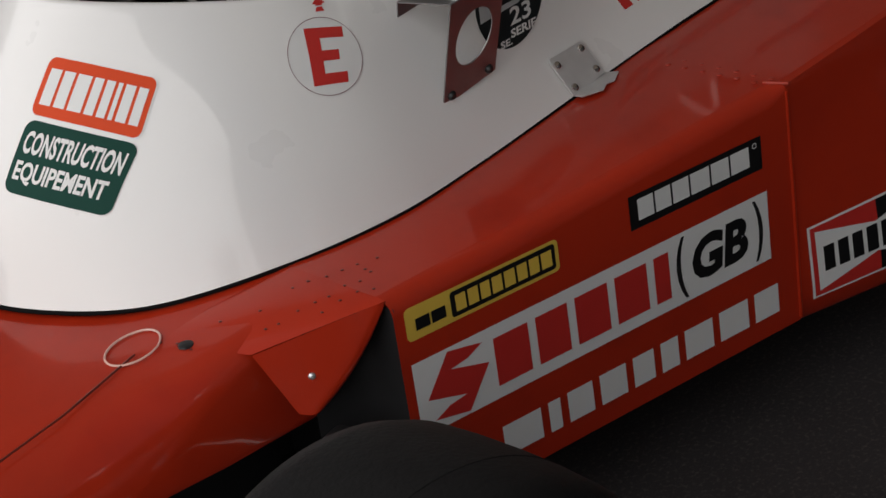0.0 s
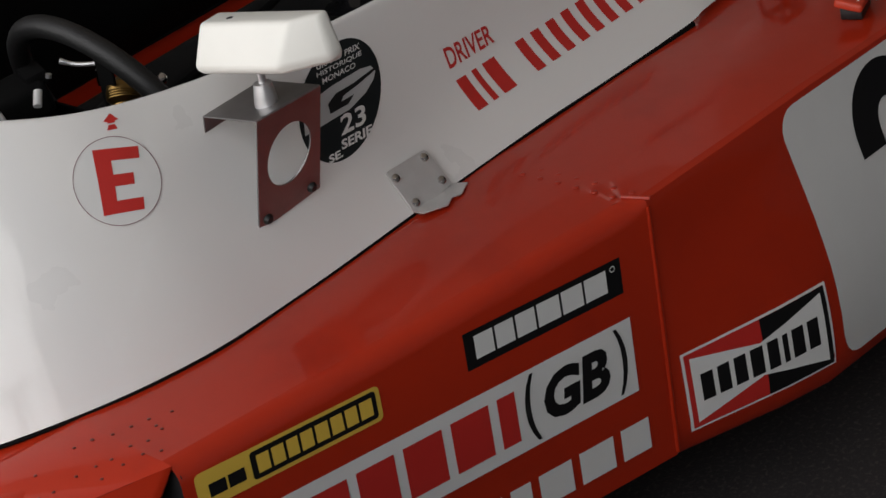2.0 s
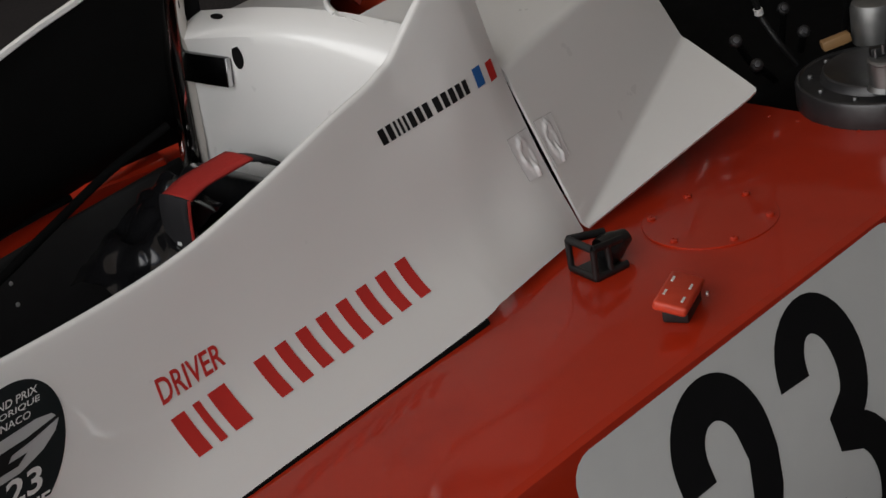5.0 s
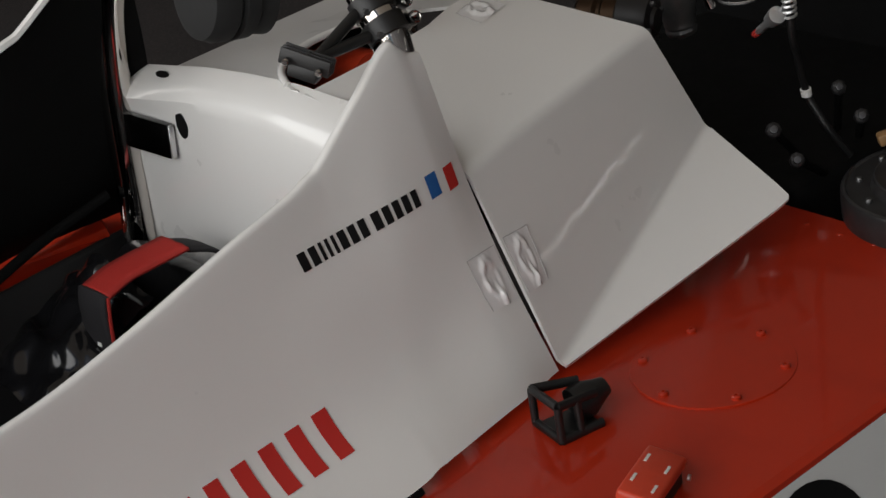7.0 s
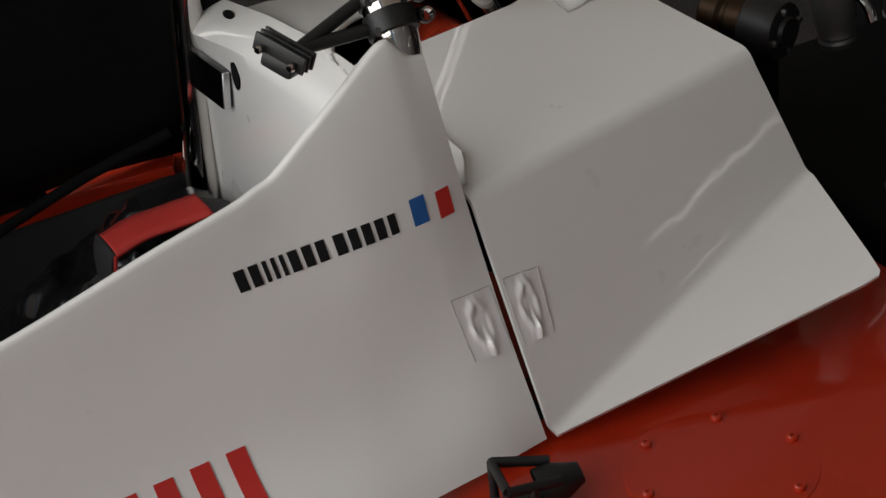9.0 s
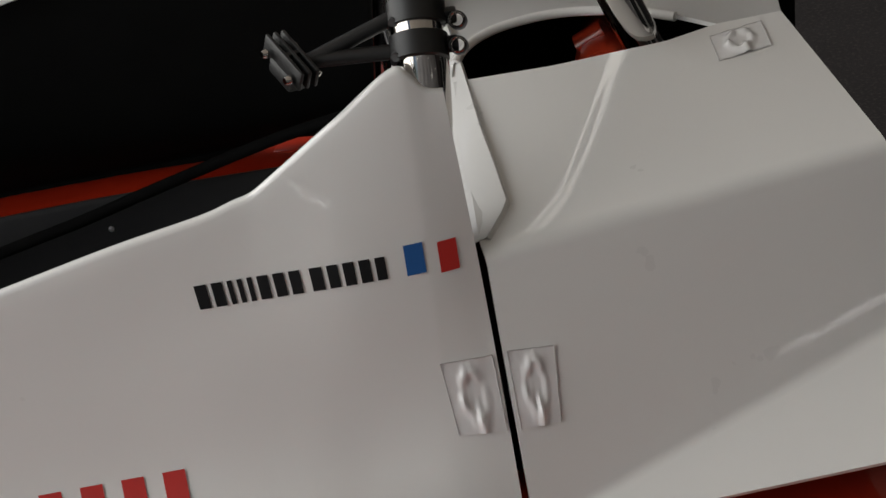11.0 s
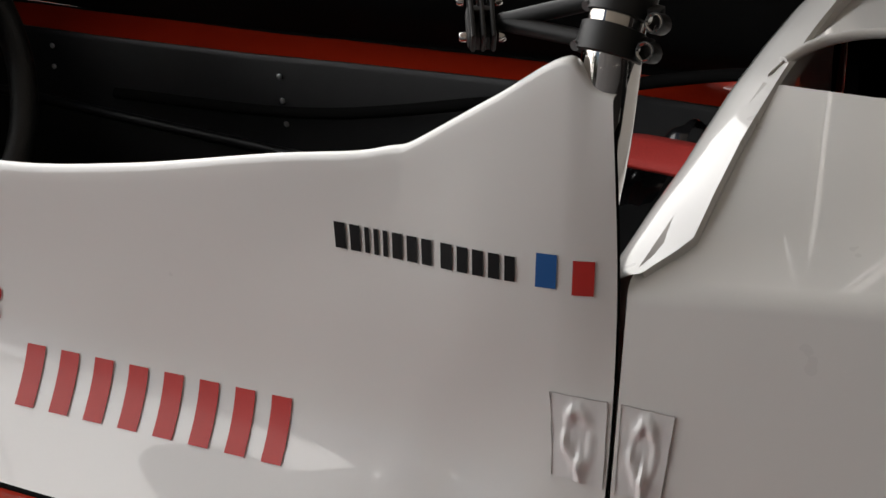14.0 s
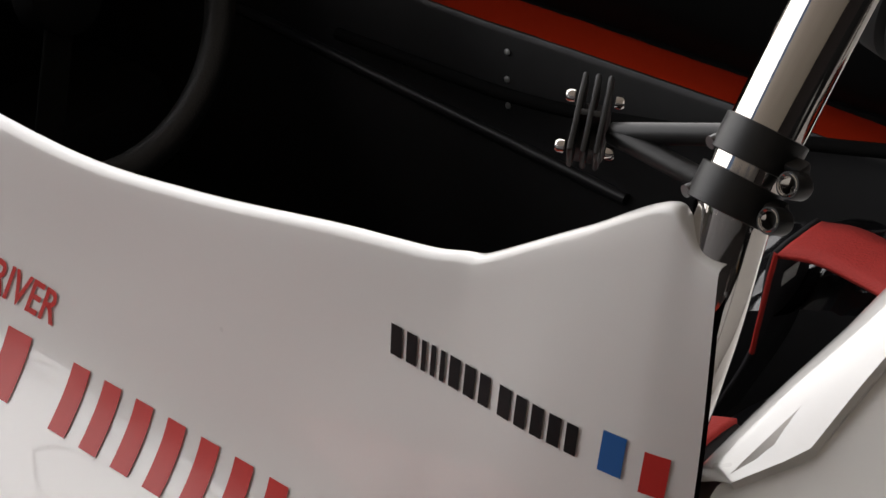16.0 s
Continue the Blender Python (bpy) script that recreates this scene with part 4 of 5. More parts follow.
for p0, p1 in (((-0.028, -0.03, 0.004), (-0.028, 0.03, 0.004)), ((-0.028, -0.03, 0.040), (-0.028, 0.03, 0.040)), ((-0.028, -0.03, 0.004), (-0.028, -0.03, 0.040)), ((-0.028, 0.03, 0.004), (-0.028, 0.03, 0.040)),
               ((-0.028, -0.03, 0.004), (0.03, -0.028, 0.004)), ((-0.028, -0.03, 0.040), (0.03, -0.020, 0.034)), ((-0.028, 0.03, 0.040), (0.03, 0.020, 0.034)), ((0.0, -0.029, 0.004), (0.0, -0.026, 0.037))):
    g = BM.tube([p0, p1], 0.0050, 10)
    g.transform(mc @ Matrix.Diagonal((0.80, 0.76, 1.0, 1)))
    part("guard_bar", g, PLASTIC, guard)
part("socket", BM.lathe([(0.024, 0.0), (0.024, 0.02), (0.017, 0.036), (0.012, 0.05), (0, 0.05)], mc @ pose(0.010, 0.004, 0.016, 0, 78, 0) @ Matrix.Diagonal((0.75, 0.75, 0.75, 1)), 20), PLASTIC, guard)

# hinge plate riveted to the surround
H = [(-0.249, -0.3595, 0.5195), (-0.181, -0.3475, 0.5135), (-0.180, -0.375, 0.4690), (-0.248, -0.393, 0.4685)]
nv = (Vector(H[2]) - Vector(H[3])).cross(Vector(H[0]) - Vector(H[3])).normalized()
quad = []
for p in (H[3], H[2], H[1], H[0]):
    hit = SKIN[0].ray_cast(Vector(p) + nv * 0.06, -nv, 0.12)
    quad.append((hit[0] if hit[0] is not None else Vector(p)) + nv * 0.0045)
nv = (quad[1] - quad[0]).cross(quad[3] - quad[0]).normalized()


def on_plate(u, v):
    return quad[0].lerp(quad[1], u).lerp(quad[3].lerp(quad[2], u), v)


bm = bmesh.new()
bm.faces.new([bm.verts.new(on_plate(u, v)) for u, v in ((0.06, 0), (1, 0), (1, 0.93), (0.96, 0.99), (0.90, 1), (0.06, 1), (0.01, 0.97), (0, 0.90), (0, 0.07))])
PLATE = material("silver_painted_plate", (0.62, 0.61, 0.60), 0.38, metal=0.35, grain=0.08, grain_scale=50, rough_var=0.1)
hp = part("hinge_plate", bm, PLATE, car, "dull aluminium plate riveted to the surround", smooth=0)
m = hp.modifiers.new("skin", "SOLIDIFY")
m.thickness, m.offset = 0.0020, -1
tab = bmesh.new()
vs = [tab.verts.new(p) for p in ((-0.247, -0.398, 0.4735), (-0.180, -0.380, 0.4760), (-0.160, -0.400, 0.4735), (-0.184, -0.413, 0.4725), (-0.197, -0.409, 0.4725), (-0.214, -0.418, 0.4720), (-0.243, -0.405, 0.4715))]
tab.faces.new(vs)
tb = part("tab", tab, PLATE, hp, smooth=0)
m = tb.modifiers.new("skin", "SOLIDIFY")
m.thickness = 0.002
place_rivets([on_plate(u, v) for u, v in ((0.10, 0.80), (0.86, 0.84), (0.86, 0.20), (0.14, 0.18))], nv, CHROME, hp, 0.0060, 0.0034)

# mirror on its bracket
bracket_face = [(-0.440, -0.347, 0.527), (-0.350, -0.357, 0.545), (-0.359, -0.405, 0.684), (-0.442, -0.388, 0.672)]
a, b, c, d = [Vector(p) for p in bracket_face]
nb = (b - a).cross(d - a).normalized()


def bracket_sheet():
    """front sheet with a large round hole, and the top sheet behind it"""
    bm = bmesh.new()
    n = 40

    def at(u, v):
        return a.lerp(b, u).lerp(d.lerp(c, u), v)

    border = []
    for k in range(n):
        t = 4 * k / n
        border.append([(t, 0), (1, t - 1), (3 - t, 1), (0, 4 - t)][int(t)])
    hole = [(0.50 + 0.345 * math.cos(2 * math.pi * (k / n) - 2.356), 0.545 + 0.275 * math.sin(2 * math.pi * (k / n) - 2.356)) for k in range(n)]
    vo, vh = [bm.verts.new(at(*p)) for p in border], [bm.verts.new(at(*p)) for p in hole]
    for k in range(n):
        bm.faces.new((vo[k], vo[(k + 1) % n], vh[(k + 1) % n], vh[k]))
    t0, t1 = [bm.verts.new(p) for p in ((-0.441, -0.293, 0.660), (-0.360, -0.305, 0.673))]
    bm.faces.new([bm.verts.new(d), bm.verts.new(c), t1, t0])
    f0, f1 = [bm.verts.new(p) for p in ((-0.441, -0.290, 0.640), (-0.360, -0.300, 0.653))]
    bm.faces.new((t0, t1, f1, f0))
    return bm


br = part("mirror_bracket", bracket_sheet(), BRACKET, car, "bent aluminium mirror bracket with a large round hole", smooth=0)
m = br.modifiers.new("skin", "SOLIDIFY")
m.thickness, m.offset = 0.002, 0
for u in (0.14, 0.86):
    p = a.lerp(b, u).lerp(d.lerp(c, u), 0.07)
    rot = Vector((0, 0, 1)).rotation_difference(-nb if nb.y > 0 else nb).to_matrix().to_4x4()
    part("bolt", BM.lathe([(0.0065, 0), (0.0065, 0.003), (0.004, 0.006), (0, 0.006)], Matrix.Translation(p) @ rot, 12), PLASTIC, br)
part("mirror_stem", BM.lathe([(0.0138, 0), (0.0138, 0.004), (0.0105, 0.027), (0.0045, 0.028), (0.0045, 0.062), (0, 0.062)], pose(-0.405, -0.365, 0.672), 24), ALU, br, "aluminium cone under the mirror")
MW = material("mirror_white", (0.80, 0.79, 0.73), 0.35, coat=0.2, grain=0.02)
mm = pose(-0.4065, -0.3850, 0.7212, -6.5, 0, 7)
rings = [[(-0.022, 0.080), (-0.022, -0.040), (0.010, -0.082), (0.028, -0.084), (0.028, 0.083)], [(-0.030, 0.086), (-0.030, -0.040), (0.008, -0.087), (0.028, -0.089), (0.028, 0.088)],
         [(-0.008, 0.080), (-0.006, -0.054), (0.015, -0.079), (0.028, -0.081), (0.028, 0.083)]]
bm = BM.grid([[(x, y, z) for x, y in r + r[:1]] for r, z in zip(rings, (0.0, 0.009, 0.055))])
bmesh.ops.remove_doubles(bm, verts=bm.verts[:], dist=1e-6)
bmesh.ops.holes_fill(bm, edges=[e for e in bm.edges if e.is_boundary], sides=0)
bmesh.ops.bevel(bm, geom=bm.edges[:], offset=0.0055, segments=3, affect="EDGES", profile=0.6)
bm.transform(mm)
mir = part("mirror", bm, MW, car, "white moulded mirror housing on a bracket", smooth=60)
part("mirror_glass", BM.box(0.002, 0.132, 0.036, mm @ pose(0.0288, 0.004, 0.027), 0.0008, 1), material("mirror_silver", (0.9, 0.9, 0.9), 0.03, metal=1.0), mir)
part("screw", BM.lathe([(0.004, 0), (0.004, 0.0008), (0, 0.0008)], mm @ pose(0.007, 0.046, 0.0545), 12), PLASTIC, mir)


# clear tape patches
def tape(corners, skin):
    """clear film over a rubbed, wrinkled spot"""
    ll, lr, ur, ul = [Vector(p) for p in corners]
    nrm = (lr - ll).cross(ul - ll).normalized()
    n = 26
    rr = []
    for i in range(n + 1):
        row = []
        for j in range(n + 1):
            u, v = i / n, j / n
            p = ll.lerp(lr, u).lerp(ul.lerp(ur, u), v)
            du, dv = (u - 0.5) / 0.30, (v - 0.52) / 0.42
            r = math.hypot(du, dv)
            h = 0.0036 * math.exp(-((r - 0.75) / 0.22) ** 2) * (0.7 + 0.6 * noise.noise(Vector((u * 5, v * 5, p.x * 9)))) + 0.0022 * noise.noise(Vector((u * 9, v * 4, 1))) * max(0, 1 - r * 0.6)
            h += 0.0034 * math.exp(-((du - 0.2) / 0.25) ** 2) * math.exp(-((dv + 0.9) / 0.4) ** 2)
            hit = SKIN2[skin].ray_cast(p + nrm * 0.05, -nrm, 0.12)
            q0 = hit[0] if hit[0] is not None else p
            row.append(q0 + nrm * (0.0011 + max(0, h)))
        rr.append(row)
    return BM.grid(rr)


SKIN2 = SKIN[:1] + tree_of(cover_near)
FILM = material("clear_film", (0.80, 0.79, 0.78), 0.16, coat=0.5, grain=0.03, grain_scale=60)
PATCHES = ([(0.484, -0.318, 0.583), (0.5195, -0.322, 0.583), (0.5145, -0.30, 0.637), (0.476, -0.298, 0.635)],
           [(0.531, -0.318, 0.582), (0.561, -0.312, 0.582), (0.562, -0.29, 0.635), (0.527, -0.296, 0.638)],
           [(0.735, -0.062, 0.748), (0.780, -0.052, 0.748), (0.780, -0.012, 0.75), (0.735, -0.022, 0.75)])
patches = [part("tape_patch", tape(c_, k_), FILM, car, "wrinkled clear tape patch on white paint") for c_, k_ in zip(PATCHES, (0, 1, 1))]


def tape_edge(corners, skin, ob):
    """slightly curled grey edge of the film"""
    pts_ = []
    c = [Vector(p) for p in corners]
    nrm = (c[1] - c[0]).cross(c[3] - c[0]).normalized()
    for a, b in ((0, 3), (3, 2), (2, 1)):
        for k in range(8):
            p = c[a].lerp(c[b], k / 7)
            hit = SKIN2[skin].ray_cast(p + nrm * 0.05, -nrm, 0.12)
            pts_.append((hit[0] if hit[0] is not None else p) + nrm * (0.0013 + 0.0005 * math.sin(k * 2.1 + a)))
    part("film_edge", BM.tube(pts_, 0.0004, 6), FILM_EDGE, ob, "grey edge of the film")


FILM_EDGE = material("film_edge", (0.50, 0.48, 0.47), 0.4, grain=0.4, grain_scale=90)
for ob, c_, k_ in zip(patches, PATCHES, (0, 1, 1)):
    tape_edge(c_, k_, ob)

# ---- cockpit ----
# steering wheel
ms = pose(-0.362, -0.006, 0.565, 0, 68, 0)
ring = BM.tube([(0.164 * math.cos(2 * math.pi * k / 48), 0.164 * math.sin(2 * math.pi * k / 48), 0) for k in range(49)], 0.0145, 16, caps=False)
ring.transform(ms)
sw = part("steering_wheel", ring, material("black_leather", (0.008, 0.008, 0.008), 0.5, grain=0.2, grain_scale=200, bump=0.3, bump_scale=400), car, "black leather steering wheel")
for k in range(3):
    a_ = radians(90 + 120 * k)
    part("spoke", BM.box(0.13, 0.028, 0.004, ms @ pose(0, 0, 0, 0, 0, math.degrees(a_)) @ pose(0.075, 0, -0.004), 0.001, 1), BLACK, sw)
part("hub", BM.lathe([(0.035, -0.03), (0.035, 0.004), (0.02, 0.012), (0, 0.012)], ms, 24), BLACK, sw)
part("steering_column", BM.tube([(-0.37, 0.004, 0.562), (-0.75, 0, 0.42)], 0.014, 16), TUB_BLACK, car)
# dashboard with dials
dash = part("dashboard", BM.box(0.012, 0.40, 0.13, pose(-0.615, 0, 0.605, 0, 12, 0), 0.004), TUB_BLACK, car, "black dashboard with round dials")
BRASS = material("aged_brass", (0.26, 0.16, 0.05), 0.35, metal=1.0, rough_var=0.1)
GLASS_DARK = material("dial_face", (0.01, 0.01, 0.01), 0.08, coat=1.0)
for y, z, r in ((-0.13, 0.61, 0.030), (-0.055, 0.625, 0.036), (0.035, 0.625, 0.036), (0.115, 0.612, 0.030)):
    dl = part("dial", BM.lathe([(r, -0.03), (r, 0.008), (r - 0.003, 0.011), (r - 0.006, 0.008), (0, 0.007)], pose(-0.607, y, z, 0, 102, 0), 28), GLASS_DARK, dash)
    part("bezel", BM.lathe([(r + 0.001, 0.004), (r + 0.001, 0.011), (r - 0.004, 0.012), (r - 0.005, 0.008)], pose(-0.607, y, z, 0, 102, 0), 28), CHROME, dl)
# fittings seen over the front rim
val = part("brass_regulator", BM.lathe([(0.0, 0.024), (0.010, 0.024), (0.012, 0.020), (0.016, 0.018), (0.024, 0.012), (0.026, 0.004), (0.026, -0.012), (0.018, -0.02), (0.018, -0.05), (0, -0.05)], pose(-0.385, -0.064, 0.627, -25, 30, 0) @ Matrix.Scale(0.8, 4), 28), BRASS, car,
           "aged brass regulator behind the steering wheel")
for k in range(3):
    part("rib", BM.lathe([(0.0262, -0.002 - 0.004 * k), (0.0272, -0.001 - 0.004 * k), (0.0262, 0.0 - 0.004 * k)], pose(-0.385, -0.064, 0.627, -25, 30, 0) @ Matrix.Scale(0.8, 4), 28), BRASS, val)
part("knob", BM.lathe([(0.006, 0), (0.010, 0.003), (0.010, 0.012), (0.006, 0.015), (0, 0.015)], pose(-0.345, -0.086, 0.630, 60, 20, 0) @ Matrix.Scale(0.7, 4), 16), CHROME, val, "bright knob")
part("chrome_valve", BM.join(BM.lathe([(0.011, -0.02), (0.011, 0.0), (0.007, 0.003), (0.007, 0.012), (0.0105, 0.014), (0.0105, 0.022), (0.006, 0.026), (0.005, 0.032), (0, 0.033)], pose(-0.352, 0.018, 0.632, -8, 6, 0), 20),
                             BM.box(0.010, 0.026, 0.008, pose(-0.352, 0.018, 0.640), 0.002)), CHROME, car, "chromed valve behind the steering wheel")
part("lever", BM.tube(smooth_line([(-0.352, 0.024, 0.638), (-0.370, 0.045, 0.640), (-0.385, 0.060, 0.648)], 12), [0.003] * 9 + [0.0035, 0.004, 0.004], 8), ALU, car, "thin bright lever")
part("plug", BM.tube([(-0.452, 0.026, 0.620), (-0.440, 0.036, 0.634)], 0.0055, 14), INK_WHITE, car, "small white plug")
part("instrument_hood", BM.join(BM.box(0.075, 0.085, 0.045, pose(-0.425, 0.115, 0.600, 0, -12, -20), 0.010, 3), BM.box(0.03, 0.05, 0.02, pose(-0.400, 0.105, 0.627, 0, -10, -20), 0.005, 2)), BLACK, car, "black hooded instrument box")
part("screw", BM.tube([(-0.405, 0.062, 0.633), (-0.404, 0.061, 0.638)], 0.004, 10), ALU, car)
part("pipe", BM.tube(smooth_line([(-0.56, 0.20, 0.615), (-0.53, 0.14, 0.632), (-0.505, 0.085, 0.638), (-0.50, 0.04, 0.630), (-0.505, 0.01, 0.600)], 24), 0.0032, 10), material("pale_plastic_pipe", (0.34, 0.33, 0.32), 0.4, grain=0.1), car, "thin pale pipe across the dashboard")
part("hose", BM.tube(smooth_line([(-0.60, -0.12, 0.575), (-0.52, -0.09, 0.605), (-0.45, -0.02, 0.600), (-0.42, 0.06, 0.570)], 30), 0.011, 12), PLASTIC, car, "black hose behind the dashboard")
# seat: black padded back and sides
VINYL = material("black_vinyl_seat", (0.010, 0.010, 0.011), 0.30, grain=0.2, grain_scale=30, bump=0.9, bump_scale=28)
rows = []
for k in range(21):
    y = -0.25 + 0.5 * k / 20
    dip = 0.055 * (1 - (y / 0.25) ** 2)
    rows.append([(0.455, y, 0.520), (0.430 , y, 0.532), (0.400 + 0.3 * dip, y, 0.520), (0.340 + dip, y, 0.44), (0.22 + dip, y, 0.28), (0.10, y, 0.185), (-0.25, y, 0.16)])
part("seat", BM.grid([list(smooth_line(r, 24)) for r in rows]), VINYL, car, "black padded seat with creases")
# crumpled foil-like cover on the far shoulder of the seat
n = 60
rr = []
for i in range(n + 1):
    row = []
    for j in range(n + 1):
        u, v = i / n, j / n
        p = Vector((0.21 + 0.16 * u, 0.12 + 0.15 * v, 0.445 + 0.075 * u + 0.02 * math.sin(3.1 * v)))
        p.z += 0.016 * noise.noise(p * 26) + 0.008 * abs(noise.noise(Vector((p.x * 55, p.y * 24, 0.3))))
        row.append(p)
    rr.append(row)
part("seat_cover", BM.grid(rr), material("crumpled_black_film", (0.008, 0.008, 0.009), 0.2, coat=0.4, grain=0.2), car, "crumpled shiny black film over the seat", smooth=60)
# shoulder belts
BELT_RED = material("red_webbing", (0.40, 0.018, 0.012), 0.75, grain=0.15, grain_scale=300, bump=0.4, bump_scale=500)
BELT_BLACK = material("black_webbing", (0.012, 0.011, 0.013), 0.8, grain=0.2, grain_scale=300)


def belt(name, line, width, mat, label, parent=car, axis=(0, 1, 0)):
    pts_, half = smooth_line(line, 26), Vector(axis) * width / 2
    rr_ = [[Vector(p) - half, Vector(p) - half * 0.5 + Vector((0, 0, 0.0015)), Vector(p) + half * 0.5 + Vector((0, 0, 0.0015)), Vector(p) + half] for p in pts_]
    ob_ = part(name, BM.grid(rr_), mat, parent, label)
    md = ob_.modifiers.new("skin", "SOLIDIFY")
    md.thickness = 0.004
    return ob_


for y, tilt in ((0.134, 0.06), (-0.120, -0.06)):
    bt = belt("shoulder_belt", [(0.408, y - tilt * 0.28, 0.576), (0.378, y - tilt * 0.12, 0.570), (0.340, y, 0.564), (0.309, y, 0.555)], 0.054, BELT_RED, "red pad of a shoulder belt over the seat back")
    belt("belt_strap", [(0.455, y - tilt * 0.5, 0.545), (0.436, y - tilt * 0.42, 0.563), (0.408, y - tilt * 0.28, 0.5735)], 0.050, BELT_BLACK, "black webbing behind the red pad", bt)
    lo = belt("belt_tail", [(0.309, y, 0.555), (0.304, y, 0.535), (0.298, y - 0.003, 0.46), (0.26, y - 0.012, 0.36)], 0.054, BELT_BLACK, "black webbing with pale marks", bt)
    for k in range(3):
        t_ = 0.520 - 0.021 * k
        part("mark", BM.box(0.0012, 0.018 if k == 0 else 0.008, 0.014, pose(0.3040 - 0.0042 * k, y - 0.001 * k, t_, 0, 11, 0)), INK_WHITE, lo)
    part("edge_piping", BM.tube([(0.308, y - 0.027, 0.555), (0.304, y - 0.027, 0.530), (0.297, y - 0.030, 0.46)], 0.0022, 8), BELT_RED, lo)
# head rest
hr = part("head_rest", BM.lathe([(0.0, 0.075), (0.034, 0.075), (0.046, 0.070), (0.051, 0.058), (0.051, 0.044), (0.047, 0.040), (0.051, 0.036), (0.051, 0.022), (0.047, 0.018), (0.050, 0.0), (0.0, 0.0)],
          pose(0.500, 0.004, 0.858, 0, -80, -6), 40), material("black_foam", (0.010, 0.010, 0.010), 0.85, grain=0.2, grain_scale=80), car, "round black foam head rest below the roll hoop")
part("head_rest_stay", BM.tube([(0.500, 0.004, 0.855), (0.497, 0.002, 0.95), (0.493, 0.0, 1.03)], 0.009, 12), CHROME, hr)
# far leg bracket, hole and slot of the fairing
tabp = part("hoop_tab", BM.box(0.009, 0.090, 0.040, pose(0.4705, 0.231, 0.655, 0, 6, 3), 0.001), material("dark_polished_steel", (0.07, 0.07, 0.072), 0.22, metal=1.0, grain=0.2, grain_scale=60), hoop, "short steel tab welded to the hoop")
part("tab_edge", BM.box(0.0075, 0.0015, 0.039, pose(0.4705, 0.231, 0.655, 0, 6, 3) @ pose(0, -0.0458, 0), 0.0005, 1), ALU, tabp, "bright cut edge")
part("hole", BM.lathe([(0.0125, 0), (0.0125, 0.002), (0, 0.002)], pose(0.4812, 0.170, 0.676, 0, -90, 0) @ Matrix.Diagonal((1.35, 0.8, 1, 1)), 24), BLACK, fairing, "dark oval hole")
part("slot", BM.lathe([(0.009, 0), (0.009, 0.0012), (0, 0.0012)], pose(0.5005, 0.222, 0.7185, 0, -18, 0) @ Matrix.Diagonal((0.55, 1.3, 1, 1)), 20), BLACK, fairing, "dark oval slot")
# cable along the far cockpit wall
part("cable", BM.tube(smooth_line([(-0.35, 0.30, 0.40), (-0.10, 0.30, 0.425), (0.10, 0.295, 0.478), (0.22, 0.305, 0.512), (0.34, 0.315, 0.545), (0.44, 0.300, 0.575)], 40), 0.0065, 10), BLACK, car, "black cable along the cockpit wall")
part("cockpit_rail", BM.tube([(-0.60, 0.306, 0.368), (0.02, 0.302, 0.368)], 0.006, 10), TUB_BLACK, car, "dark rail low on the cockpit wall")
# red rear corner of the far tub top
part("tub_corner", BM.box(0.12, 0.05, 0.02, pose(0.40, 0.375, deck_z(0.4) + 0.010, 0, -8, -20), 0.004), RED, car, "red corner of the tub behind the seat")
# dark coolant hose and parts between the surround and the cover
part("hose", BM.tube(smooth_line([(0.50, -0.20, 0.50), (0.53, -0.13, 0.60), (0.55, -0.03, 0.62), (0.60, 0.05, 0.58)], 24), 0.022, 18), PLASTIC, car, "thick black hose under the engine cover")
part("hose_clip", BM.tube([(0.536, -0.118, 0.605), (0.541, -0.106, 0.610)], 0.0235, 18), ALU, car, "steel hose clip")
part("oil_tank", BM.join(BM.tube([(0.655, 0.030, 0.690), (0.690, 0.230, 0.660)], 0.034, 28), BM.tube([(0.640, 0.105, 0.700), (0.664, 0.10, 0.715)], 0.012, 14)), material("red_tank", (0.50, 0.045, 0.016), 0.3, coat=0.5, grain=0.08), car,
     "glossy red tank under the engine cover")
part("tank_strap", BM.box(0.11, 0.016, 0.004, pose(0.630, 0.070, 0.668, 0, 0, 14), 0.001, 1), material("beige_strap", (0.42, 0.36, 0.28), 0.6, grain=0.2, grain_scale=90), car, "beige strap beside the tank")
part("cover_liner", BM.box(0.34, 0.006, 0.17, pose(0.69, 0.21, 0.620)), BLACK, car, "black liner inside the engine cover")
# black sheet added so that the cover's opening looks into deep shade
part("cover_shade", BM.box(0.30, 0.46, 0.012, pose(0.68, 0.02, 0.60), 0.002, 1), BLACK, car, "black sheet added for the shade under the cover's opening")
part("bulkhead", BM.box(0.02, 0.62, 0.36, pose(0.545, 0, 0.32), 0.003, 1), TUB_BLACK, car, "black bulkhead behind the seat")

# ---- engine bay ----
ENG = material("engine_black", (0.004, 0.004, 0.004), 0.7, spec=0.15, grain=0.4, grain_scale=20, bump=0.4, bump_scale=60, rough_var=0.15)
BRONZE = material("dull_bronze", (0.060, 0.038, 0.024), 0.45, metal=1.0, grain=0.25, grain_scale=25, rough_var=0.12)
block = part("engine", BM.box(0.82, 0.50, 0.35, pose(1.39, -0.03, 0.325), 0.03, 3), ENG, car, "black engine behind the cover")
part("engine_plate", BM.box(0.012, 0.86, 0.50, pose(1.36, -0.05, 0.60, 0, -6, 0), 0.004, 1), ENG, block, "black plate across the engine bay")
CAST = material("cast_metal", (0.24, 0.24, 0.235), 0.42, metal=0.85, grain=0.3, grain_scale=50, rough_var=0.15)
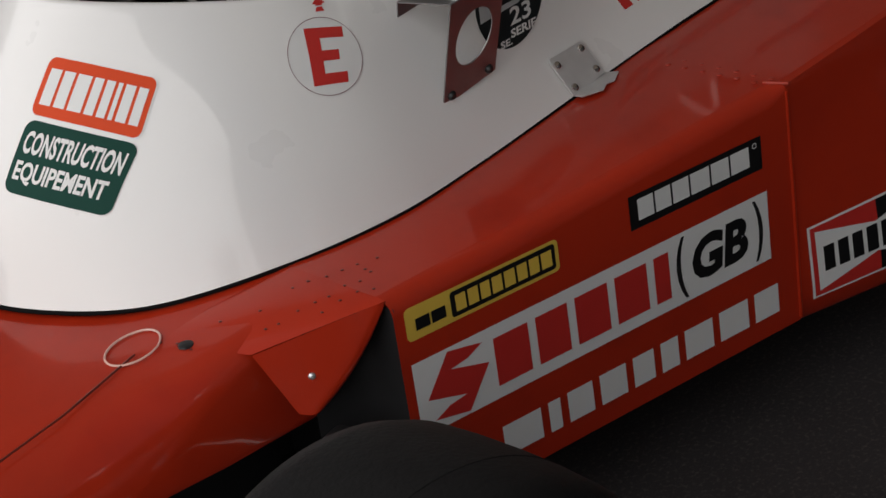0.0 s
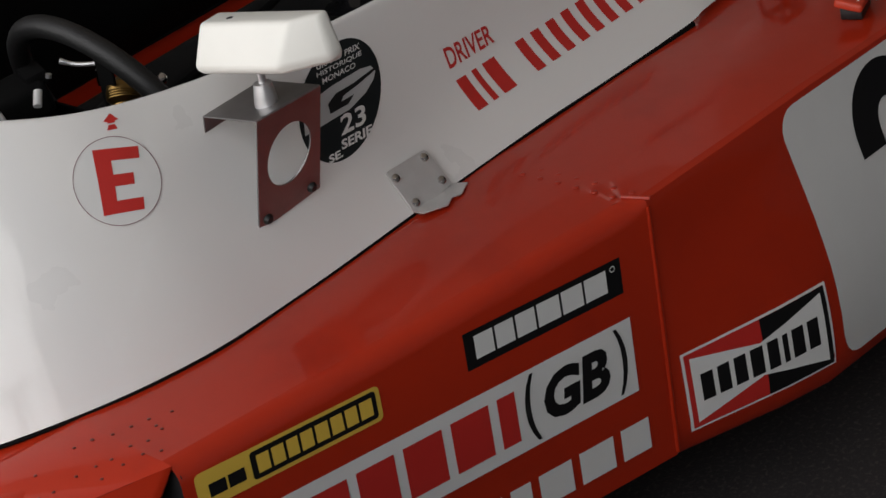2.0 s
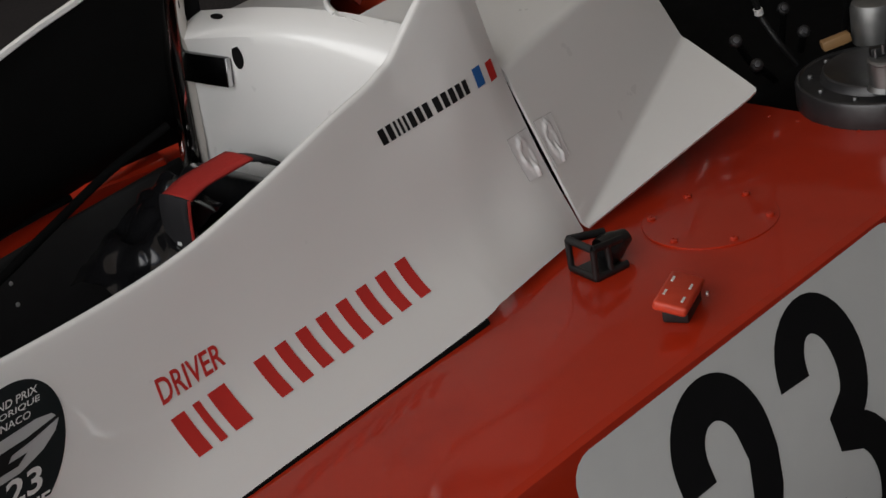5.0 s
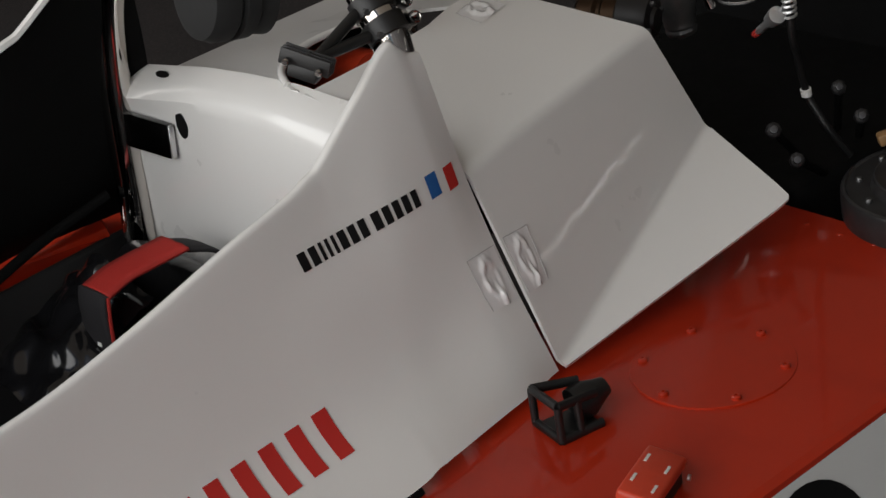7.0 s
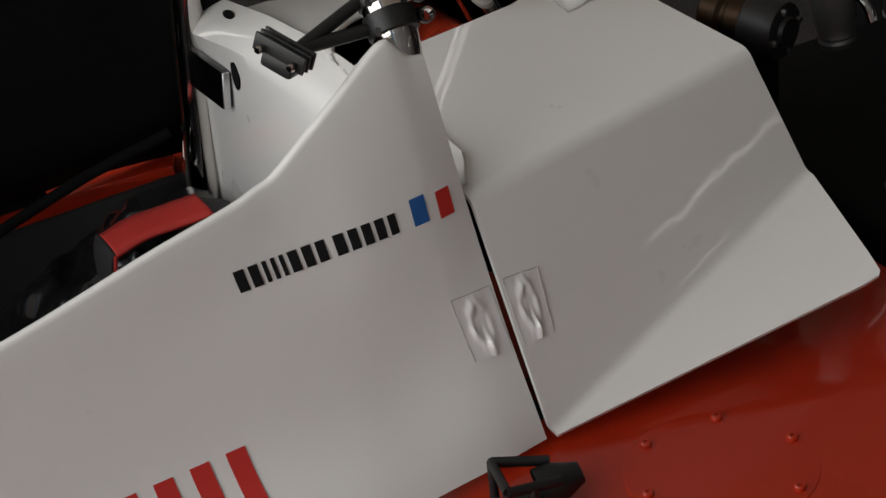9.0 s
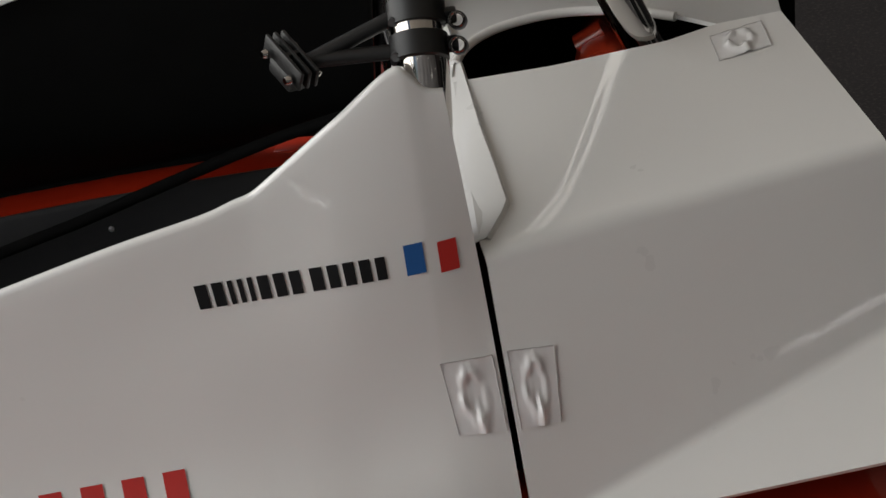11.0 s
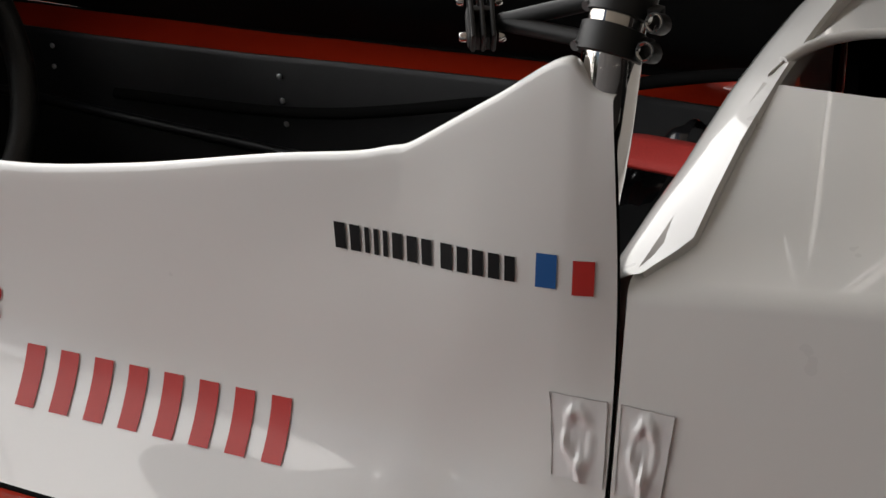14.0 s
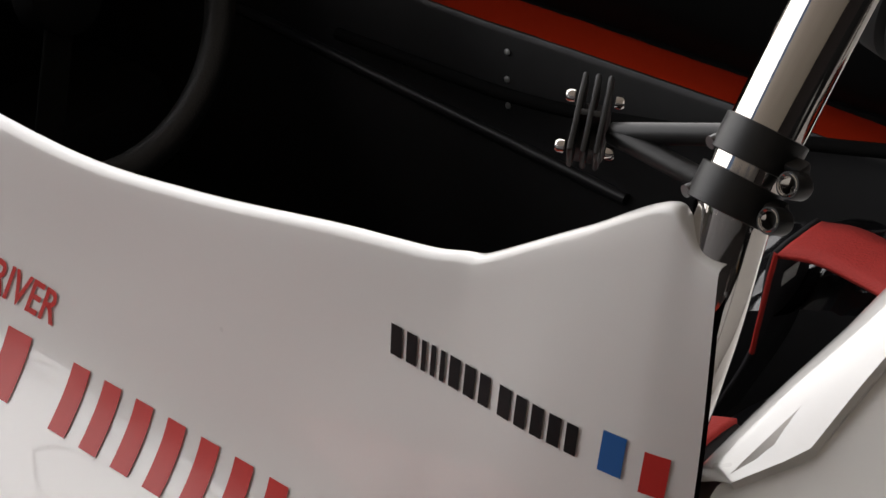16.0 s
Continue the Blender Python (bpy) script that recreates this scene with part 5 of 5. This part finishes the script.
DARK_CAST = material("dark_cast_metal", (0.055, 0.054, 0.055), 0.36, metal=0.6, grain=0.4, grain_scale=45, rough_var=0.18, bump=0.15, bump_scale=90)
DC = Vector((1.012, -0.453, 0.4995))
drum = part("clutch_drum", BM.lathe([(0, 0), (0.108, 0), (0.110, 0.006), (0.110, 0.034), (0.1085, 0.0375), (0.105, 0.039), (0.103, 0.0365), (0.078, 0.0365), (0.0755, 0.040), (0.0745, 0.047), (0.072, 0.049), (0.069, 0.0475), (0.0, 0.0475)], Matrix.Translation(DC), 64), DARK_CAST, car,
            "dark cast metal drum behind the deck", smooth=30)
stem = part("stem", BM.lathe([(0.0245, 0), (0.0225, 0.003), (0.0205, 0.006), (0.0205, 0.034), (0.0218, 0.0355), (0.0218, 0.038), (0.0195, 0.040), (0, 0.040)], pose(0.955, -0.497, 0.545), 32), CAST, drum, "bright turned stem", smooth=30)
part("clip", BM.join(BM.box(0.030, 0.012, 0.012, pose(0.962, -0.489, 0.591, 0, 0, -42), 0.002), BM.box(0.012, 0.020, 0.016, pose(0.974, -0.497, 0.593, 0, 0, -42), 0.002)), PLASTIC, stem, "black wiring clip")
for dx, dz in ((-0.010, 0.0), (0.0, 0.004), (0.010, 0.001), (0.018, 0.005)):
    part("pin", BM.tube([(0.955 + dx * 0.73, -0.496 - dx * 0.68, 0.586 + dz), (0.955 + dx * 0.73, -0.496 - dx * 0.68, 0.598 + dz)], 0.0024, 8), DULL_STEEL, stem)
part("boss", BM.lathe([(0.010, 0), (0.010, 0.006), (0.006, 0.009), (0, 0.009)], pose(0.940, -0.516, 0.546, 40, 0, -42), 14), PLASTIC, drum)
part("cap", BM.lathe([(0.030, 0), (0.031, 0.003), (0.031, 0.048), (0.028, 0.055), (0.022, 0.058), (0, 0.058)], pose(1.095, -0.394, 0.545), 32), CAST, drum, smooth=30)
for k in range(10):
    a_ = 2 * math.pi * k / 10 + 0.2
    part("bolt", BM.lathe([(0.0042, 0), (0.0042, 0.003), (0.003, 0.0045), (0, 0.0045)], Matrix.Translation(DC + Vector((0.090 * math.cos(a_), 0.090 * math.sin(a_), 0.0365))), 8), DULL_STEEL, drum)
part("block_terminal", BM.box(0.040, 0.016, 0.014, pose(1.050, -0.362, 0.556, 0, -12, -40), 0.003), material("yellowed_plastic", (0.30, 0.17, 0.07), 0.5, grain=0.2), drum, "yellowed plastic terminal")


def along(p0, p1):
    """pose whose z axis runs from p0 to p1"""
    p0, p1 = Vector(p0), Vector(p1)
    return Matrix.Translation(p0) @ Vector((0, 0, 1)).rotation_difference((p1 - p0).normalized()).to_matrix().to_4x4()


STARTER = material("starter_black", (0.010, 0.009, 0.009), 0.5, grain=0.3, grain_scale=30, rough_var=0.1)
ma = along((0.880, 0.040, 0.694), (0.945, -0.125, 0.686))
st = part("starter_motor", BM.lathe([(0, 0.078), (0.020, 0.078), (0.026, 0.083), (0.027, 0.088), (0.027, 0.102), (0.0235, 0.106), (0.0235, 0.110), (0.028, 0.114), (0.028, 0.132), (0.026, 0.135)], ma, 40), BRONZE, car, "dull bronze cylinder beside the engine", smooth=30)
part("end_cap", BM.lathe([(0.028, 0.130), (0.0315, 0.133), (0.0315, 0.160), (0.028, 0.168), (0.016, 0.170), (0.014, 0.174), (0, 0.174)], ma, 40), STARTER, st, "dark end cap", smooth=30)
for k in range(4):
    a_ = 2 * math.pi * k / 4 + 0.6
    part("bolt", BM.lathe([(0.0035, 0.168), (0.0035, 0.173), (0, 0.174)], ma @ Matrix.Translation((0.022 * math.cos(a_), 0.022 * math.sin(a_), 0)), 8), DULL_STEEL, st)
part("starter_bracket", BM.box(0.02, 0.05, 0.17, pose(0.955, -0.05, 0.585), 0.004), ENG, st)
can = part("filter_bowl", BM.lathe([(0, 0), (0.012, 0.0), (0.018, 0.003), (0.0195, 0.008), (0.0185, 0.012), (0.0200, 0.015), (0.0195, 0.020), (0.0215, 0.026), (0.0265, 0.060), (0.0305, 0.095), (0.033, 0.10), (0.033, 0.16), (0.020, 0.18), (0, 0.18)],
           along((1.052, -0.054, 0.619), (1.036, -0.045, 0.799)), 36), CAST, car, "grey cast metal bowl hanging beside the engine", smooth=30)
part("spout", BM.tube(smooth_line([(1.052, -0.070, 0.690), (1.062, -0.086, 0.672), (1.066, -0.092, 0.655)], 10), 0.006, 12), CHROME, can)
part("filter_bracket", BM.box(0.03, 0.06, 0.03, pose(1.08, -0.03, 0.78), 0.004), ENG, can)
cup = part("reservoir", BM.lathe([(0, 0), (0.020, 0), (0.024, 0.004), (0.024, 0.035), (0.021, 0.038), (0.021, 0.048), (0.024, 0.052), (0.024, 0.075), (0, 0.08)], pose(1.100, -0.105, 0.655), 30), STARTER, car, "small dark reservoir", smooth=30)
for z in (0.657, 0.690):
    part("clip_band", BM.lathe([(0.0242, 0), (0.0252, 0.001), (0.0252, 0.003), (0.0242, 0.004)], pose(1.100, -0.105, z), 30), ALU, cup)
ft = part("line_fitting", BM.lathe([(0.0028, 0), (0.0036, 0.006), (0.0045, 0.007), (0.0045, 0.018), (0.0035, 0.020), (0.0045, 0.024), (0.0045, 0.040), (0.0085, 0.043), (0.0085, 0.054), (0.010, 0.056), (0.010, 0.064), (0, 0.066)], along((1.014, -0.206, 0.662), (0.995, -0.252, 0.696)), 16), ALU, car, "bright hose fitting")
part("nipple", BM.tube([(1.0175, -0.199, 0.657), (1.014, -0.206, 0.662)], 0.0042, 12), BELT_RED, ft, "red tip")
part("spring", BM.tube([(1.006 + 0.0072 * math.cos(k * 0.7), -0.262 + 0.0072 * math.sin(k * 0.7), 0.690 + 0.0007 * k) for k in range(240)], 0.0017, 6), ALU, car, "thin coil spring round a hose")
part("fuel_line", BM.tube(smooth_line([(1.006, -0.262, 0.87), (1.006, -0.262, 0.690), (1.020, -0.256, 0.640), (1.036, -0.252, 0.590), (1.039, -0.262, 0.568), (1.043, -0.276, 0.545), (1.06, -0.29, 0.51)], 36), 0.0045, 10), PLASTIC, car, "black rubber fuel line")
part("line_collar", BM.tube([(1.0345, -0.2524, 0.5945), (1.0362, -0.2522, 0.586)], 0.0065, 14), INK_WHITE, car, "white collar on the fuel line")
for x, y, z in ((0.948, -0.276, 0.582), (0.951, -0.304, 0.551), (1.093, -0.252, 0.574), (1.096, -0.280, 0.543), (1.160, -0.314, 0.590)):
    sd = part("stud", BM.tube([(max(x, 1.02) + 0.05, y + 0.05, 0.47), (x, y, z)], 0.005, 10), ENG, block)
    part("nut", BM.lathe([(0.0090, -0.004), (0.0090, 0.003), (0.0075, 0.005), (0.0052, 0.006), (0.0045, 0.010), (0, 0.0105)], along((x, y, z), (x - 0.6, y - 0.6, z + 0.45)), 8), DARK_CAST, sd)

# ---- front suspension beside the footwell ----
arm = part("brake_duct", BM.tube([(-0.79, -0.47, 0.262), (-1.06, -0.53, 0.272)], 0.024, 20), PLASTIC, car, "black ribbed duct beside the footwell")
part("duct_clip", BM.tube([(-0.965, -0.509, 0.2685), (-0.985, -0.5135, 0.2690)], 0.0265, 20), ALU, arm, "steel band clip")
part("wishbone", BM.tube([(-0.80, -0.40, 0.22), (-1.06, -0.72, 0.20)], 0.011, 14), CHROME, car)
part("wishbone", BM.tube([(-1.35, -0.30, 0.22), (-1.10, -0.72, 0.20)], 0.011, 14), CHROME, car)
part("link", BM.tube([(-0.765, -0.535, 0.285), (-0.775, -0.575, 0.225)], [0.012, 0.006], 14), material("pale_grey_metal", (0.55, 0.53, 0.52), 0.5, grain=0.1), car, "pale tapered link end")
# screw, ring mark and groove on the footwell
place_rivets([(-0.806, -0.4475, 0.356)], (-0.55, -0.75, 0.2), ALU, car, 0.0052, 0.004, "screw")
place_rivets([(-0.886, -0.328, 0.4025)], (0, 0, 1), TUB_BLACK, car, 0.0105, 0.004, "stud", "dark round stud")
part("ring_mark", BM.tube([(-0.922 + 0.036 * math.cos(2 * math.pi * k / 40), -0.272 + 0.030 * math.sin(2 * math.pi * k / 40), deck_z(-0.922 + 0.036 * math.cos(2 * math.pi * k / 40)) + 0.0038) for k in range(41)], 0.0014, 6, caps=False), material("pale_pink_wire", (0.75, 0.48, 0.40), 0.4), car,
     "thin pale ring on the footwell")
part("groove", BM.tube([(x, y, deck_z(x) + 0.0035) for x, y in ((-0.93, -0.285), (-1.05, -0.30), (-1.145, -0.30), (-1.30, -0.30))], 0.0014, 6), DARK_RIVET, car, "dark panel joint")

# ---- camera mount clamped to the hoop ----
mount = tagged(empty("camera_mount", (0.488, -0.205, 0.862)), "black two-ring clamp mount on the polished roll hoop", "camera mount")


def mpart(name, bm, mat, parent=mount, label=""):
    bm.transform(Matrix.Translation((-0.488, 0.205, -0.862)))
    return part(name, bm, mat, parent, label)


axis = Vector((0.004, 0.082, 0.10)).normalized()
for k, off in enumerate((-0.006, 0.020)):
    p = Vector((0.488, -0.2125, 0.8575)) + axis * off
    mpart("clamp_ring", BM.tube([p - axis * 0.0095, p - axis * 0.0090, p + axis * 0.0090, p + axis * 0.0095], [0.0205, 0.0215, 0.0215, 0.0205], 28), PLASTIC, label="black clamp ring")
    ear = p + (Vector((0.0285, -0.007, 0.002)), Vector((0.029, -0.012, -0.0035)))[k]
    mm_ = Matrix.Translation(ear) @ Vector((0, 0, 1)).rotation_difference(Vector((-0.15, -1, 0.55)).normalized()).to_matrix().to_4x4()
    e_ = mpart("clamp_ear", BM.join(BM.lathe([(0.0045, -0.006), (0.0064, -0.006), (0.0068, -0.005), (0.0068, 0.005), (0.0064, 0.006), (0.0045, 0.006), (0.0045, -0.006)], mm_, 20),
                                    BM.box(0.022, 0.010, 0.011, Matrix.Translation(p.lerp(ear, 0.62) + Vector((0, 0.004, 0))), 0.002)), PLASTIC, label="eye of the clamp")
    mpart("bush", BM.lathe([(0.0043, -0.0055), (0.0053, -0.0066), (0.0057, -0.0062), (0.0057, 0.0062), (0.0053, 0.0066), (0.0043, 0.0055), (0.0043, -0.0055)], mm_, 24), CHROME, e_, "thin bright bush")
    mpart("arm", BM.tube([p + Vector((-0.016, 0.0, 0.0)), Vector((0.408, -0.2105, 0.851))], 0.0058, 14), PLASTIC)
    mpart("screw", BM.tube([p + Vector((-0.017, -0.011, 0.002)), p + Vector((-0.018, -0.0155, 0.002))], 0.0034, 10), DULL_STEEL)
up_, fw = Vector((-0.47, 0.81, 0.36)).normalized(), Vector((0.50, -0.75, 0.40))
side = up_.cross(fw).normalized()
fw = side.cross(up_).normalized()
rot = Matrix((side, fw, up_)).transposed().to_4x4()
ctr = Matrix.Translation((0.3935, -0.2115, 0.848)) @ rot
mpart("mount_block", BM.box(0.018, 0.014, 0.030, ctr @ pose(0, -0.004, 0), 0.003), PLASTIC)
for k in (-1, 0, 1):
    mpart("prong", BM.box(0.0032, 0.016, 0.050, ctr @ pose(k * 0.0066, 0.007, 0), 0.0014), PLASTIC)
mpart("web", BM.box(0.016, 0.0145, 0.0042, ctr @ pose(0, 0.0070, 0), 0.001), PLASTIC)
for z in (-0.016, 0.016):
    for s in (-1, 1):
        mpart("mount_screw", BM.lathe([(0.0036, 0), (0.0036, 0.003), (0.0026, 0.0045), (0, 0.0045)], ctr @ pose(s * 0.0105, 0.004, z, 0, 90 * s, 0), 10), CHROME)
